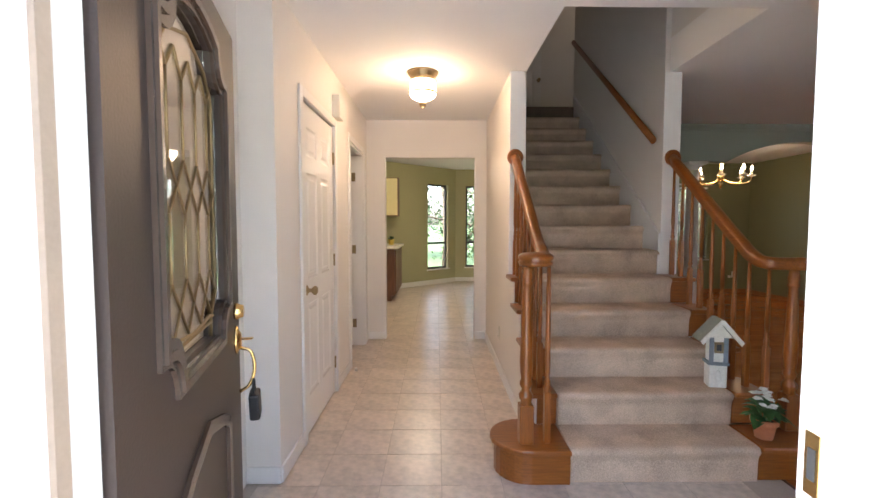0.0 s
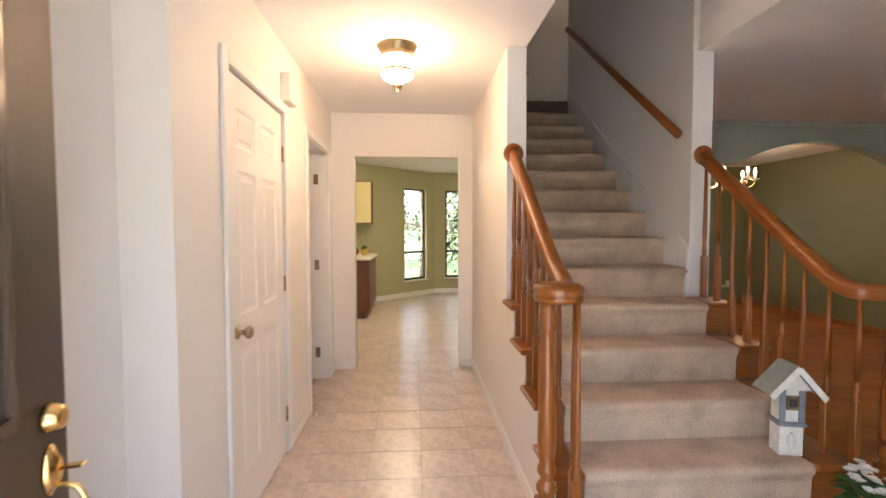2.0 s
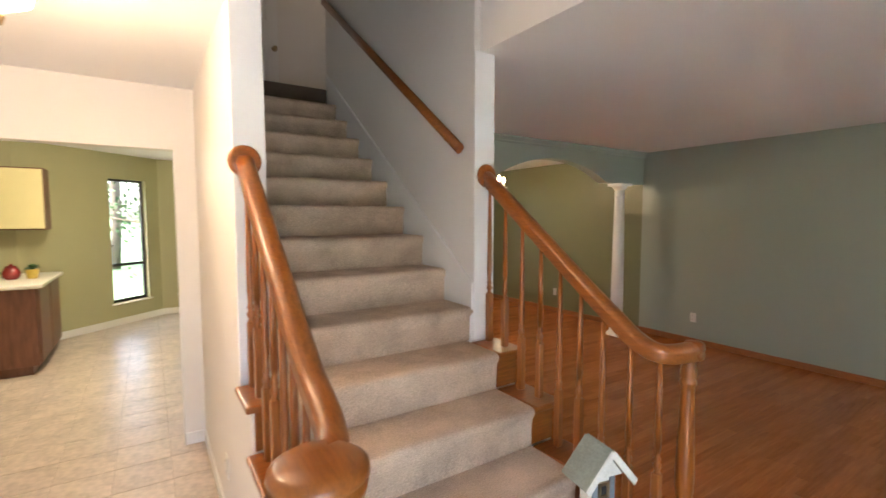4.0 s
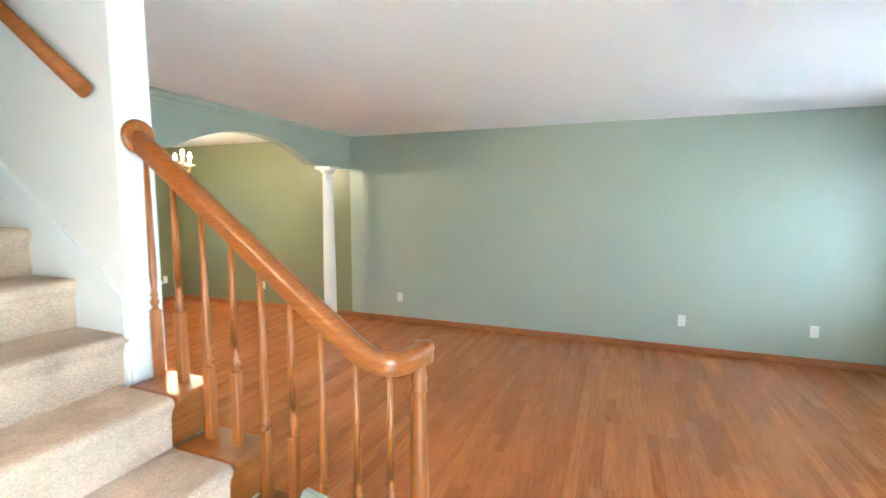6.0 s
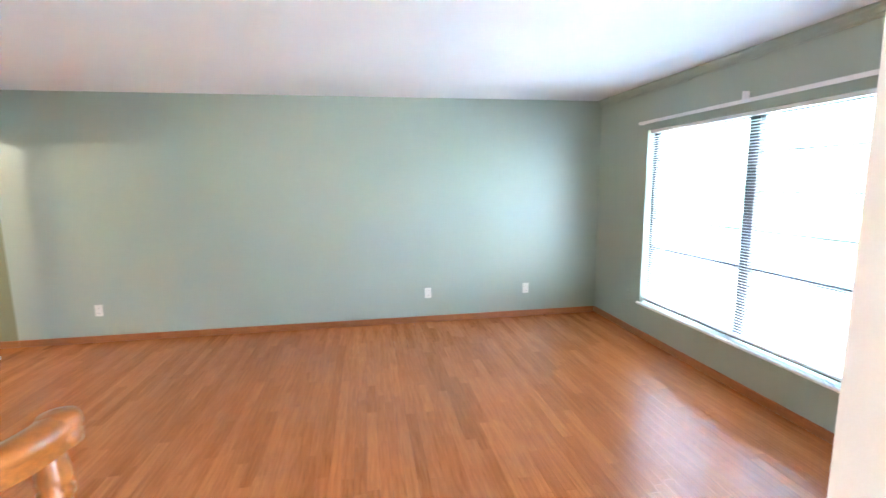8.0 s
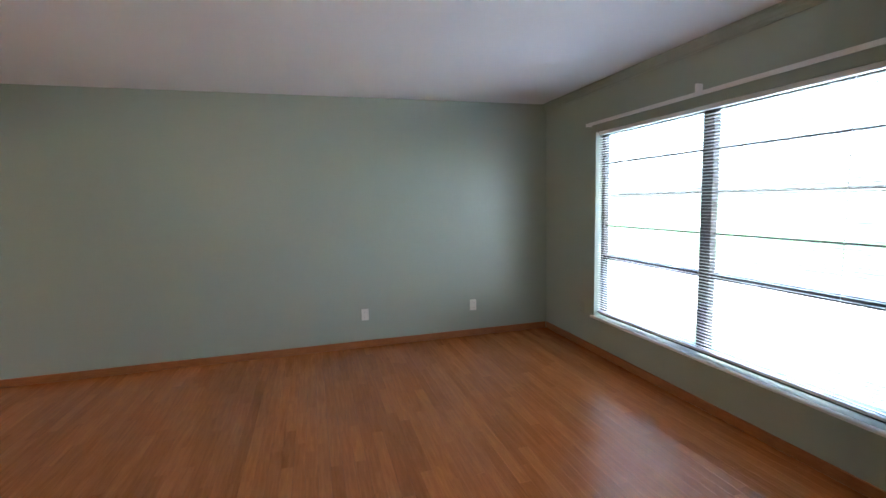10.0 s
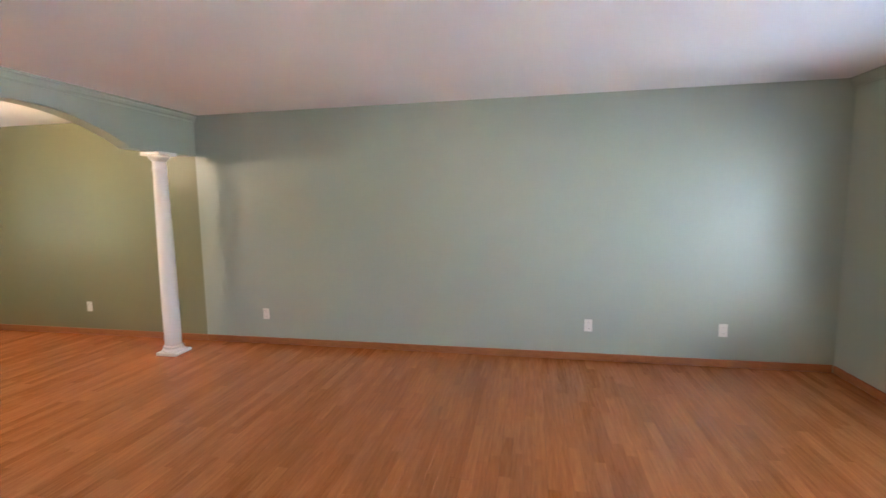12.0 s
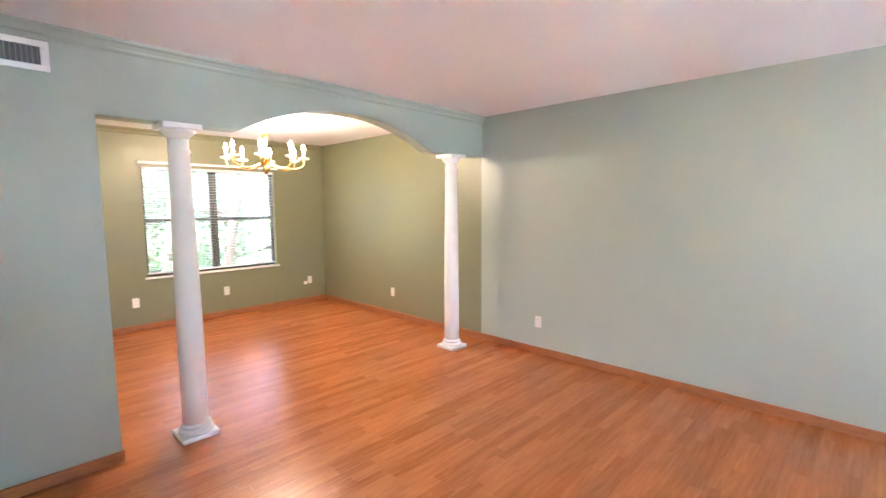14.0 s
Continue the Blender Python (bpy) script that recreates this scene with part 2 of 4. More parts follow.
# ---- the large structure ----
setting("wall_hall_left", boxes(
    (0, X_HALL_L, Y_NOOK, 3.155, 0, CEIL), (0, X_HALL_L, 3.155, 3.965, 2.03, CEIL), (0, X_HALL_L, 3.965, 4.55, 0, CEIL),
    (0, X_HALL_L, 4.55, 5.33, 2.03, CEIL), (0, X_HALL_L, 5.33, Y_KIT, 0, CEIL)), WHITE_WALL, "off-white painted hall wall with two door openings", "wall")
setting("wall_entry_left", boxes((-0.14, 0, 1.06, 2.83, 0, CEIL)), WHITE_WALL)
setting("wall_entry_front", boxes(
    (-0.14, 0.42, 1.06, Y_ENTRY, 0, CEIL), (0.42, 1.562, 1.06, Y_ENTRY, 2.03, CEIL), (1.562, X_SIDE - 0.003, 1.06, Y_ENTRY, 0, CEIL)), WHITE_WALL,
    "off-white entry wall around the front door", "wall")
setting("wall_porch_side", boxes((2.68, X_SIDE, -0.49, 1.056, 0, CEIL)), TEAL)
WIN_L = (3.69, 5.97, 0.353, 2.02)
WIN_D = (4.41, 6.07, 0.64, 1.995)


def holed(x0, x1, y0, y1, z0, z1, w):
    a, b, c, d = w
    return boxes((x0, a, y0, y1, z0, z1), (b, x1, y0, y1, z0, z1), (a, b, y0, y1, z0, c), (a, b, y0, y1, d, z1))


setting("wall_living_front", holed(2.68, 7.0, Y_FRONT - 0.15, Y_FRONT, 0, CEIL + 0.05, WIN_L), TEAL, "sage green front wall with a wide window", "wall")
setting("wall_living_right", boxes((X_LIV_R, 7.0, Y_FRONT, Y_BEAM + 0.01, 0, CEIL + 0.05)), TEAL, "sage green painted living room wall", "wall")
setting("wall_dining_right", boxes((X_LIV_R + 0.002, 7.0, Y_BEAM + 0.01, Y_BACK, 0, CEIL + 0.05)), OLIVE, "olive green painted dining room wall", "wall")
setting("wall_dining_back", holed(X_LIV_L - 0.12, 7.0, Y_BACK, Y_BACK + 0.15, 0, CEIL + 0.05, WIN_D), OLIVE, "olive green dining room wall with a window", "wall")
setting("wall_dining_left", boxes((X_LIV_L - 0.05, X_LIV_L, Y_BEAM + BEAM, Y_BACK, 0, CEIL)), OLIVE)

# The divider with its arch: flat soffits on the columns' side, a low arch between them.
ARCH_Z, ARCH_X0, ARCH_X1, ARCH_RISE, OPEN_X = 2.018, 4.28, 6.07, 0.232, 3.498
half, mid = (ARCH_X1 - ARCH_X0) / 2, (ARCH_X1 + ARCH_X0) / 2
RAD = (half * half + ARCH_RISE * ARCH_RISE) / (2 * ARCH_RISE)
arc = [(mid + half * s, ARCH_Z + math.sqrt(RAD * RAD - (half * s) ** 2) - (RAD - ARCH_RISE)) for s in [i / 14 - 1 for i in range(29)]]
bm = bmesh.new()
box(bm, X_LIV_L, OPEN_X, Y_BEAM, Y_BEAM + BEAM, 0, CEIL)
box(bm, OPEN_X, ARCH_X0, Y_BEAM, Y_BEAM + BEAM, ARCH_Z, CEIL)
box(bm, ARCH_X1, X_LIV_R, Y_BEAM, Y_BEAM + BEAM, ARCH_Z, CEIL)
for (a, za), (b, zb) in zip(arc, arc[1:]):
    prism(bm, [(a, za), (b, zb), (b, CEIL), (a, CEIL)], "y", Y_BEAM, Y_BEAM + BEAM)
bmesh.ops.remove_doubles(bm, verts=bm.verts[:], dist=1e-5)
setting("wall_divider", bm, TEAL, "sage green divider wall with a low arched opening", "wall")

# Stair walls and the upper landing.
UP = 5.1
setting("wall_stair_left", boxes((X_HALL_R, X_STAIR_L, Y_POST, 6.4, 0, CEIL), (X_HALL_R, X_STAIR_L, 2.82, 7.5, CEIL + 0.003, UP)), WHITE_WALL, "off-white wall beside the stairs", "wall")
setting("wall_stair_right", boxes((X_STAIR_R, X_LIV_L, Y_POST, 6.25, 0, UP)), WHITE_WALL, "off-white wall beside the stairs", "wall")
setting("wall_living_left", boxes((X_LIV_L + 0.001, X_LIV_L + 0.006, Y_POST + 0.02, Y_BEAM, 0, CEIL)), TEAL)
setting("wall_stairwell", boxes((X_STAIR_L, 2.82, 2.82, 2.94, CEIL + 0.003, UP), (2.70, 2.82, 2.94, Y_POST, CEIL + 0.003, UP)), WHITE_WALL)
setting("wall_landing", boxes((X_STAIR_L, 4.2, 7.4, 7.52, 2.5, UP), (4.2, 4.32, 6.13, 7.52, 2.5, UP), (X_LIV_L, 4.2, 6.13, 6.25, 2.5, UP)), WHITE_WALL)
setting("ceiling_landing", boxes((1.4, 4.4, 2.8, 7.6, UP, UP + 0.1)), CEILING)
setting("floor_landing", boxes((X_STAIR_L, 4.2, 6.252, 7.4, 2.65, RISER * STEPS - 0.012)), CARPET)
setting("ceiling", boxes(
    (-0.14, X_STAIR_L + 0.003, 1.06, Y_KIT + 0.12, CEIL, CEIL + 0.25), (X_STAIR_L + 0.003, 2.697, 1.06, 2.943, CEIL, CEIL + 0.25),
    (2.697, 2.782, 1.06, 2.943, CEIL, CEIL + 0.25), (2.782, 7.0, -0.5, 9.16, CEIL, CEIL + 0.2),
    (2.697, 2.782, 2.943, Y_POST, CEIL, CEIL + 0.25), (-1.4, -0.14, 4.0, Y_KIT + 0.12, CEIL, CEIL + 0.2)), CEILING)

# Kitchen behind the hall.
KC = 2.50
setting("wall_kitchen", boxes((-1.4, 0.374, Y_KIT, Y_KIT + 0.12, 0, KC), (1.372, X_HALL_R, Y_KIT, Y_KIT + 0.12, 0, KC), (0.374, 1.372, Y_KIT, Y_KIT + 0.12, 2.033, KC)),
        WHITE_WALL, "off-white end wall of the hall with a plain opening", "wall")
setting("wall_kitchen_left", boxes((-1.4, -1.28, 5.68, 9.37, 0, KC), (-1.28, -0.1, 9.25, 9.37, 0, KC)), KITCHEN_PAINT)
setting("wall_kitchen_right", boxes((2.6, 2.73, 6.4, 11.2, 0, KC), (X_HALL_R, 2.6, 6.4, 6.5, 0, KC)), KITCHEN_PAINT)
setting("ceiling_kitchen", boxes((-1.4, X_HALL_R, Y_KIT + 0.12, 6.45, KC, KC + 0.1), (-1.4, 2.73, 6.45, 11.5, KC, KC + 0.1)), CEILING)
# Closet shell is unseen, added to stop daylight leaking round the closet door.
setting("wall_closet", boxes((-0.75, -0.65, 2.84, 4.2, 0, CEIL), (-0.65, 0, 2.84, 2.93, 0, CEIL), (-0.75, -0.141, 2.84, 3.999, CEIL, CEIL + 0.1)), WHITE_WALL)
setting("wall_den", boxes((-1.4, 0, 4.2, 4.3, 0, CEIL), (-1.4, -1.3, 4.3, 5.56, 0, CEIL)), WHITE_WALL)

BAY_A, BAY_B = Vector((-0.1, 9.25)), Vector((1.36, 10.62))


def wall_frame(a, b):
    d = (b - a).normalized()
    return Matrix(((d.x, -d.y, 0, a.x), (d.y, d.x, 0, a.y), (0, 0, 1, 0), (0, 0, 0, 1))), (b - a).length


def window_unit(name, m, w, depth, cols, rail, panes_up=0, sill=True, label=""):
    """A dark-framed sash window filling the opening w = (x0, x1, z0, z1) of a wall whose inner face is local y = 0, outside towards +y."""
    x0, x1, z0, z1 = w
    win = tagged(new(name), label or "dark bronze framed sash window with white sill", "window", kind="structure")
    win.matrix_world = m
    f = bmesh.new()
    y0, y1 = depth * 0.45, depth * 0.8
    for r in ((x0, x0 + 0.035, y0, y1, z0, z1), (x1 - 0.035, x1, y0, y1, z0, z1), (x0 + 0.035, x1 - 0.035, y0, y1, z0, z0 + 0.04), (x0 + 0.035, x1 - 0.035, y0, y1, z1 - 0.035, z1)):
        box(f, *r, bevel=0.004)
    part("window_frame", f, BRONZE, win)
    step = (x1 - x0) / cols
    for c in range(1, cols):
        part("mullion", box(bmesh.new(), x0 + c * step - 0.045, x0 + c * step + 0.045, y0 - 0.005, y1, z0 + 0.04, z1 - 0.035, 0.004), BRONZE, win)
    for c in range(cols):
        a = x0 + c * step + (0.045 if c else 0.035)
        b = x0 + (c + 1) * step - (0.045 if c < cols - 1 else 0.035)
        part("meeting_rail", box(bmesh.new(), a, b, y0 + 0.006, y1 - 0.006, rail - 0.022, rail + 0.022, 0.003), BRONZE, win)
        for lo, hi in ((z0 + 0.04, rail - 0.022), (rail + 0.022, z1 - 0.035)):
            p = part("pane", box(bmesh.new(), a, b, y0 + 0.03, y0 + 0.034, lo, hi), CLEAR, win)
            p.visible_shadow = False
        for k in range(panes_up):
            z = rail + (z1 - rail) * (k + 1) / (panes_up + 1)
            part("muntin", box(bmesh.new(), a, b, y0 + 0.024, y0 + 0.029, z - 0.006, z + 0.006), BRONZE, win)
        if panes_up:
            z = (z0 + rail) / 2
            part("muntin", box(bmesh.new(), a, b, y0 + 0.024, y0 + 0.029, z - 0.006, z + 0.006), BRONZE, win)
    if sill:
        part("window_sill", box(bmesh.new(), x0 - 0.03, x1 + 0.03, -0.03, y0, z0 - 0.022, z0 - 0.001, 0.005), TRIM, win, "white painted sill")
    return win


def blind(m, x0, x1, z0, z1, pitch, tilt, y, label):
    """A horizontal blind: head rail, bottom rail, ladder cords and its slats."""
    b = thing("window_blind", label, "blind")
    b.matrix_world = m
    part("head_rail", box(bmesh.new(), x0, x1, y - 0.02, y + 0.02, z1 - 0.03, z1, 0.003), BLIND, b)
    part("bottom_rail", box(bmesh.new(), x0, x1, y - 0.014, y + 0.014, z0, z0 + 0.016, 0.003), BLIND, b)
    slat = mesh_of("slat", box(bmesh.new(), x0 + 0.004, x1 - 0.004, -0.0125, 0.0125, -0.0011, 0.0011), BLIND)
    k = int((z1 - 0.04 - z0 - 0.02) / pitch)
    for i in range(k):
        s = new("slat", slat)
        s.parent = b
        s.matrix_local = pose(0, y, z0 + 0.028 + i * pitch, tilt, 0, 0)
    for t in (0.12, 0.5, 0.88):
        x = x0 + (x1 - x0) * t
        part("cord", box(bmesh.new(), x - 0.001, x + 0.001, y - 0.014, y - 0.012, z0 + 0.01, z1 - 0.02), BLIND, b)
    return b


M_BAY, L_BAY = wall_frame(BAY_A, BAY_B)
KW1 = (1.17, 1.77, 0.33, 2.14)
bm = bmesh.new()
for r in ((0, KW1[0], 0, 0.12, 0, KC), (KW1[1], L_BAY, 0, 0.12, 0, KC), (KW1[0], KW1[1], 0, 0.12, 0, KW1[2]), (KW1[0], KW1[1], 0, 0.12, KW1[3], KC)):
    box(bm, *r, m=M_BAY)
setting("wall_bay_side", bm, KITCHEN_PAINT, "khaki painted bay wall of the kitchen", "wall")
KW2 = (1.59, 2.19, 0.33, 2.14)
setting("wall_bay_back", holed(1.36, 2.6, 10.62, 10.74, 0, KC, KW2), KITCHEN_PAINT, "khaki painted bay wall of the kitchen", "wall")
window_unit("window_3", M_BAY, KW1, 0.12, 1, 0.88)
window_unit("window_4", pose(0, 10.62, 0), KW2, 0.12, 1, 0.88)

# Windows of living and dining room.
M_FRONT = pose(0, Y_FRONT, 0, 0, 0, 180)
wl = (-WIN_L[1], -WIN_L[0], WIN_L[2], WIN_L[3])
window_unit("window_1", M_FRONT, wl, 0.15, 2, 0.905, 3, label="wide dark-framed double window facing the street")
window_unit("window_2", pose(0, Y_BACK, 0), WIN_D, 0.15, 2, 1.335, 0, label="dark-framed double window of the dining room")
wm = (wl[0] + wl[1]) / 2
blind(M_FRONT, wl[0] + 0.012, wl[1] - 0.012, WIN_L[2] + 0.03, WIN_L[3], 0.0215, -5, 0.035, "white horizontal blind with open slats at the street window")
blind(pose(0, Y_BACK, 0), WIN_D[0] + 0.012, WIN_D[1] - 0.012, WIN_D[2] + 0.03, WIN_D[3], 0.0215, -5, 0.035, "white horizontal blind with open slats in the dining room")
# Valance rods over the windows.
for m, a, b, z in ((M_FRONT, wl[0] - 0.07, wl[1] + 0.07, 2.086), (pose(0, Y_BACK, 0), WIN_D[0] - 0.04, WIN_D[1] + 0.04, 2.042)):
    rod = thing("curtain_rod", "white flat curtain rod above the window", "curtain rod", m=m)
    part("rod", box(bmesh.new(), a, b, -0.06, -0.052, z - 0.014, z + 0.014, 0.002), TRIM, rod)
    if m is M_FRONT:
        part("bracket", box(bmesh.new(), wm - 0.012, wm + 0.006, -0.052, -0.0005, z + 0.01, z + 0.07, 0.003), TRIM, rod)
    for x in (a, b - 0.008):
        part("bracket", box(bmesh.new(), x, x + 0.008, -0.0515, -0.0005, z - 0.012, z + 0.012), TRIM, rod)

# ---- stairs ----
def nose(k):
    return NOSE1 + RUN * (k - 1)


stairs = tagged(new("staircase"), "straight carpeted staircase with golden oak tread ends", "staircase", kind="structure")
for k in range(1, STEPS + 1):
    z, y = RISER * k, nose(k)
    x0 = 1.62 if k < 6 else X_STAIR_L
    x1 = (2.58, 2.60, 2.63, 2.63, 2.63)[k - 1] if k < 6 else X_STAIR_R
    lo, back = z - RISER, min(nose(k + 1) + 0.03, 6.262)
    # Carpet wrapped over a rounded nosing, a touch of sag on the riser.
    prof = [(y + 0.018, lo), (y + 0.016, z - 0.075), (y + 0.012, z - 0.055), (y + 0.003, z - 0.042), (y - 0.003, z - 0.026), (y + 0.001, z - 0.010), (y + 0.014, z - 0.002), (y + 0.04, z), (back, z + 0.002), (back, lo)]
    b = prism(bmesh.new(), prof, "x", x0, x1)
    bmesh.ops.bevel(b, geom=[e for e in b.edges if abs(e.verts[0].co.x - e.verts[1].co.x) < 1e-6], offset=0.006, segments=2, affect="EDGES", profile=0.5)
    for f in b.faces:
        f.smooth = f.calc_area() < 0.03
    part("carpeted_step", b, CARPET, stairs, "beige carpeted step")
    if k < 6:
        # Oak ends on both sides: a riser block and a tread with its own nosing.
        for a, c, side in ((X_HALL_R - 0.004, x0 - 0.003, -1), (x1 + 0.003, 2.78, 1)):
            end = min(nose(k + 1) + 0.02, Y_POST - 0.014)
            if k == 1 and side < 0:
                # Bullnose starting step.
                rr = 0.17
                cx, cy = 1.425, 2.70 + rr
                def bull(r):
                    pts = [(x0 - 0.003, cy - r), (cx, cy - r)]
                    pts += [(cx + r * math.cos(q), cy + r * math.sin(q)) for q in [math.radians(-90 - 15 * i) for i in range(1, 12)]]
                    pts += [(cx, cy + r), (x0 - 0.003, cy + r)]
                    return pts
                b1 = prism(bmesh.new(), bull(rr), "z", 0.002, z - 0.029)
                part("starting_riser", b1, OAK_X, stairs, "rounded golden oak starting step")
                b2 = prism(bmesh.new(), bull(rr + 0.022), "z", z - 0.028, z)
                bmesh.ops.bevel(b2, geom=[e for e in b2.edges if abs(e.verts[0].co.z - e.verts[1].co.z) < 1e-6], offset=0.008, segments=2, affect="EDGES", profile=0.5)
                part("starting_tread", b2, OAK_X, stairs)
                continue
            c += 0.15 if k == 1 else 0
            part("oak_riser", box(bmesh.new(), a + (0 if side > 0 else 0.012), c - (0.012 if side > 0 else 0), y + 0.025, end, lo + 0.002, z - 0.028, 0.002), OAK_X, stairs)
            o0, o1 = (a - 0.022, c) if side < 0 else (a, c + 0.022)
            part("oak_tread", box(bmesh.new(), o0, o1, y - 0.008, end, z - 0.027, z + 0.001, 0.008, 2), OAK_X, stairs)
DARK_EDGE = grainy("dark_brown_riser", (0.15, 0.115, 0.088), 0.9, scale=8, vary=0.25, fine=150, bump=0.4, spec=0.1)
part("landing_riser", box(bmesh.new(), X_STAIR_L + 0.016, X_STAIR_R - 0.016, nose(STEPS) - 0.012, nose(STEPS) - 0.004, RISER * (STEPS - 1) + 0.004, RISER * STEPS - 0.004, 0.003), DARK_EDGE, stairs, "dark brown riser below the landing")
# White panel under the open treads on the hall side and the living room side.
for xa, xb, mat, nm in ((X_HALL_R, X_HALL_R + 0.045, WHITE_WALL, "hall_panel"), (2.725, 2.762, WHITE_WALL, "room_panel")):
    pts = [(2.97, 0.0), (Y_POST - 0.001, 0.0), (Y_POST - 0.001, RISER * 5 - 0.03)]
    for k in range(5, 1, -1):
        pts += [(nose(k) + 0.03, RISER * k - 0.03), (nose(k) + 0.03, RISER * (k - 1) - 0.03)]
    pts += [(2.97, RISER - 0.03)]
    part(nm, prism(bmesh.new(), pts, "x", xa, xb), mat, stairs, "off-white panel under the stairs")
# Skirt boards along the enclosed flight.
SL = RISER / RUN
for xa, xb in ((X_STAIR_R - 0.014, X_STAIR_R - 0.0005), (X_STAIR_L + 0.0005, X_STAIR_L + 0.014)):
    ya, yb = Y_POST, 6.215
    za, zb = RISER * (1 + (ya - NOSE1) / RUN), RISER * (1 + (yb - NOSE1) / RUN)
    part("skirt_board", prism(bmesh.new(), [(ya, za - 0.24), (yb, zb - 0.24), (yb, zb + 0.13), (ya, za + 0.13)], "x", xa, xb), TRIM, stairs, "white stair skirt board")
for xa, xb in ((X_STAIR_R - 0.004, X_LIV_L + 0.004), (X_HALL_R - 0.004, X_STAIR_L + 0.004)):
    part("end_casing", box(bmesh.new(), xa, xb, Y_POST - 0.012, Y_POST - 0.0005, RISER * 5 + 0.003, CEIL - 0.001, 0.002), TRIM, stairs, "white casing on the wall end")

RAIL = [(-0.030, -0.030), (-0.022, -0.034), (0.022, -0.034), (0.030, -0.030), (0.026, -0.012), (0.033, 0.004), (0.031, 0.018), (0.020, 0.029), (0, 0.033), (-0.020, 0.029), (-0.031, 0.018), (-0.033, 0.004), (-0.026, -0.012)]


def smooth_path(pts, n=5):
    """Catmull-Rom through the points."""
    P = [Vector(p) for p in pts]
    P = [2 * P[0] - P[1]] + P + [2 * P[-1] - P[-2]]
    out = []
    for a, b, c, d in zip(P, P[1:], P[2:], P[3:]):
        for i in range(n):
            t = i / n
            out.append(0.5 * (2 * b + (c - a) * t + (2 * a - 5 * b + 4 * c - d) * t * t + (3 * b - a - 3 * c + d) * t ** 3))
    return out + [P[-2]]


def baluster(bm, top, base=0.26, w=0.0155):
    """A turned baluster from z = 0 to top, square at its foot."""
    box(bm, -w, w, -w, w, 0, base, 0.003)
    h = top - base
    lathe(bm, [(0.0145, base), (0.009, base + 0.012), (0.0145, base + 0.022), (0.0155, base + 0.032), (0.0095, base + 0.044), (0.0135, base + 0.056), (0.0095, base + 0.07),
               (0.012, base + 0.11), (0.0135, base + 0.22 * h), (0.0115, base + 0.55 * h), (0.0082, top)], 10)
    return bm


def newel(bm, top):
    box(bm, -0.036, 0.036, -0.036, 0.036, 0, 0.20, 0.005)
    lathe(bm, [(0.034, 0.20), (0.026, 0.215), (0.036, 0.235), (0.037, 0.25), (0.024, 0.27), (0.022, 0.28), (0.033, 0.30), (0.033, 0.315), (0.026, 0.33), (0.031, 0.37), (0.034, 0.42),
               (0.030, 0.5 * top + 0.1), (0.0235, top - 0.12), (0.023, top - 0.10), (0.029, top - 0.09), (0.029, top - 0.078), (0.024, top - 0.07), (0.029, top - 0.055), (0.029, top - 0.043), (0.024, top - 0.02), (0.026, top)], 16)
    return bm


def balustrade(side, xr, label):
    """The rail beside the lower flight: side -1 turns out to the hall, +1 to the living room."""
    rails = thing("stair_balustrade", label, "balustrade", "stair balustrades")
    zt = 1.124
    if side < 0:
        end, post, disc = (1.455, 2.815), (1.405, 2.775), 0.092
        tail = [(xr - 0.004, 3.03, zt + 0.035), (xr - 0.012, 2.95, zt + 0.006), (xr - 0.035, 2.88, zt), (end[0] + 0.01, end[1] + 0.015, zt)]
        extra = [(1.53, 2.85), (1.515, 2.775)]
    else:
        end, post, disc = (2.895, 2.908), (2.87, 2.912), 0.038
        zt = 1.094
        tail = [(xr, 3.05, zt + 0.045), (xr + 0.006, 2.99, zt + 0.014), (xr + 0.026, 2.95, zt + 0.002), (xr + 0.062, 2.924, zt), (xr + 0.115, 2.911, zt), (end[0], end[1], zt)]
        extra = [(2.775, 2.965)]
    RS = 0.751
    pts = [(xr, 3.94, 1.80), (xr, 3.6, 1.80 - 0.34 * RS), (xr, 3.25, 1.80 - 0.69 * RS), (xr, 3.12, 1.80 - 0.813 * RS)] + tail
    part("handrail", sweep(bmesh.new(), smooth_path(pts), RAIL), OAK, rails, "moulded golden oak handrail")
    part("volute", lathe(bmesh.new(), [(disc * r, z) for r, z in ((0.8, -0.0345), (0.92, -0.031), (0.96, -0.012), (0.88, -0.008), (1.0, 0.006), (0.97, 0.02), (0.8, 0.030), (0.3, 0.0345))], 28, pose(end[0], end[1], zt)), OAK, rails, "round rail end on the newel post")
    part("rosette", lathe(bmesh.new(), [(0.058, 0), (0.062, 0.006), (0.060, 0.014), (0.050, 0.02), (0.03, 0.021)], 20, pose(xr, Y_POST - 0.0125, 1.803, 90, 0, 0)), OAK, rails, "oak rosette on the wall end")
    p = part("newel_post", newel(bmesh.new(), zt - 0.034 - RISER), OAK_V, rails, "turned oak newel post")
    p.location = (post[0], post[1], RISER + 0.001)
    ys = [3.905, 3.78, 3.655, 3.53, 3.41, 3.295, 3.18, 3.055]
    spots = [(xr, y) for y in ys] + extra
    for x, y in spots:
        k = max(j for j in range(1, 6) if nose(j) - 0.01 < y)
        top = 1.80 + (y - 3.94) * RS - 0.028 - RISER * k
        if y < 3.1:
            top = zt + ((0.03 if side > 0 else 0.015) if y > 3.0 else -0.02) - RISER * k
        q = part("baluster", baluster(bmesh.new(), top, 0.26 if top > 0.6 else 0.2), OAK_V, rails)
        q.location = (x, y, RISER * k + 0.001)
    return rails


balustrade(-1, 1.537, "golden oak stair balustrade on the hall side")
balustrade(1, 2.728, "golden oak stair balustrade on the living room side")

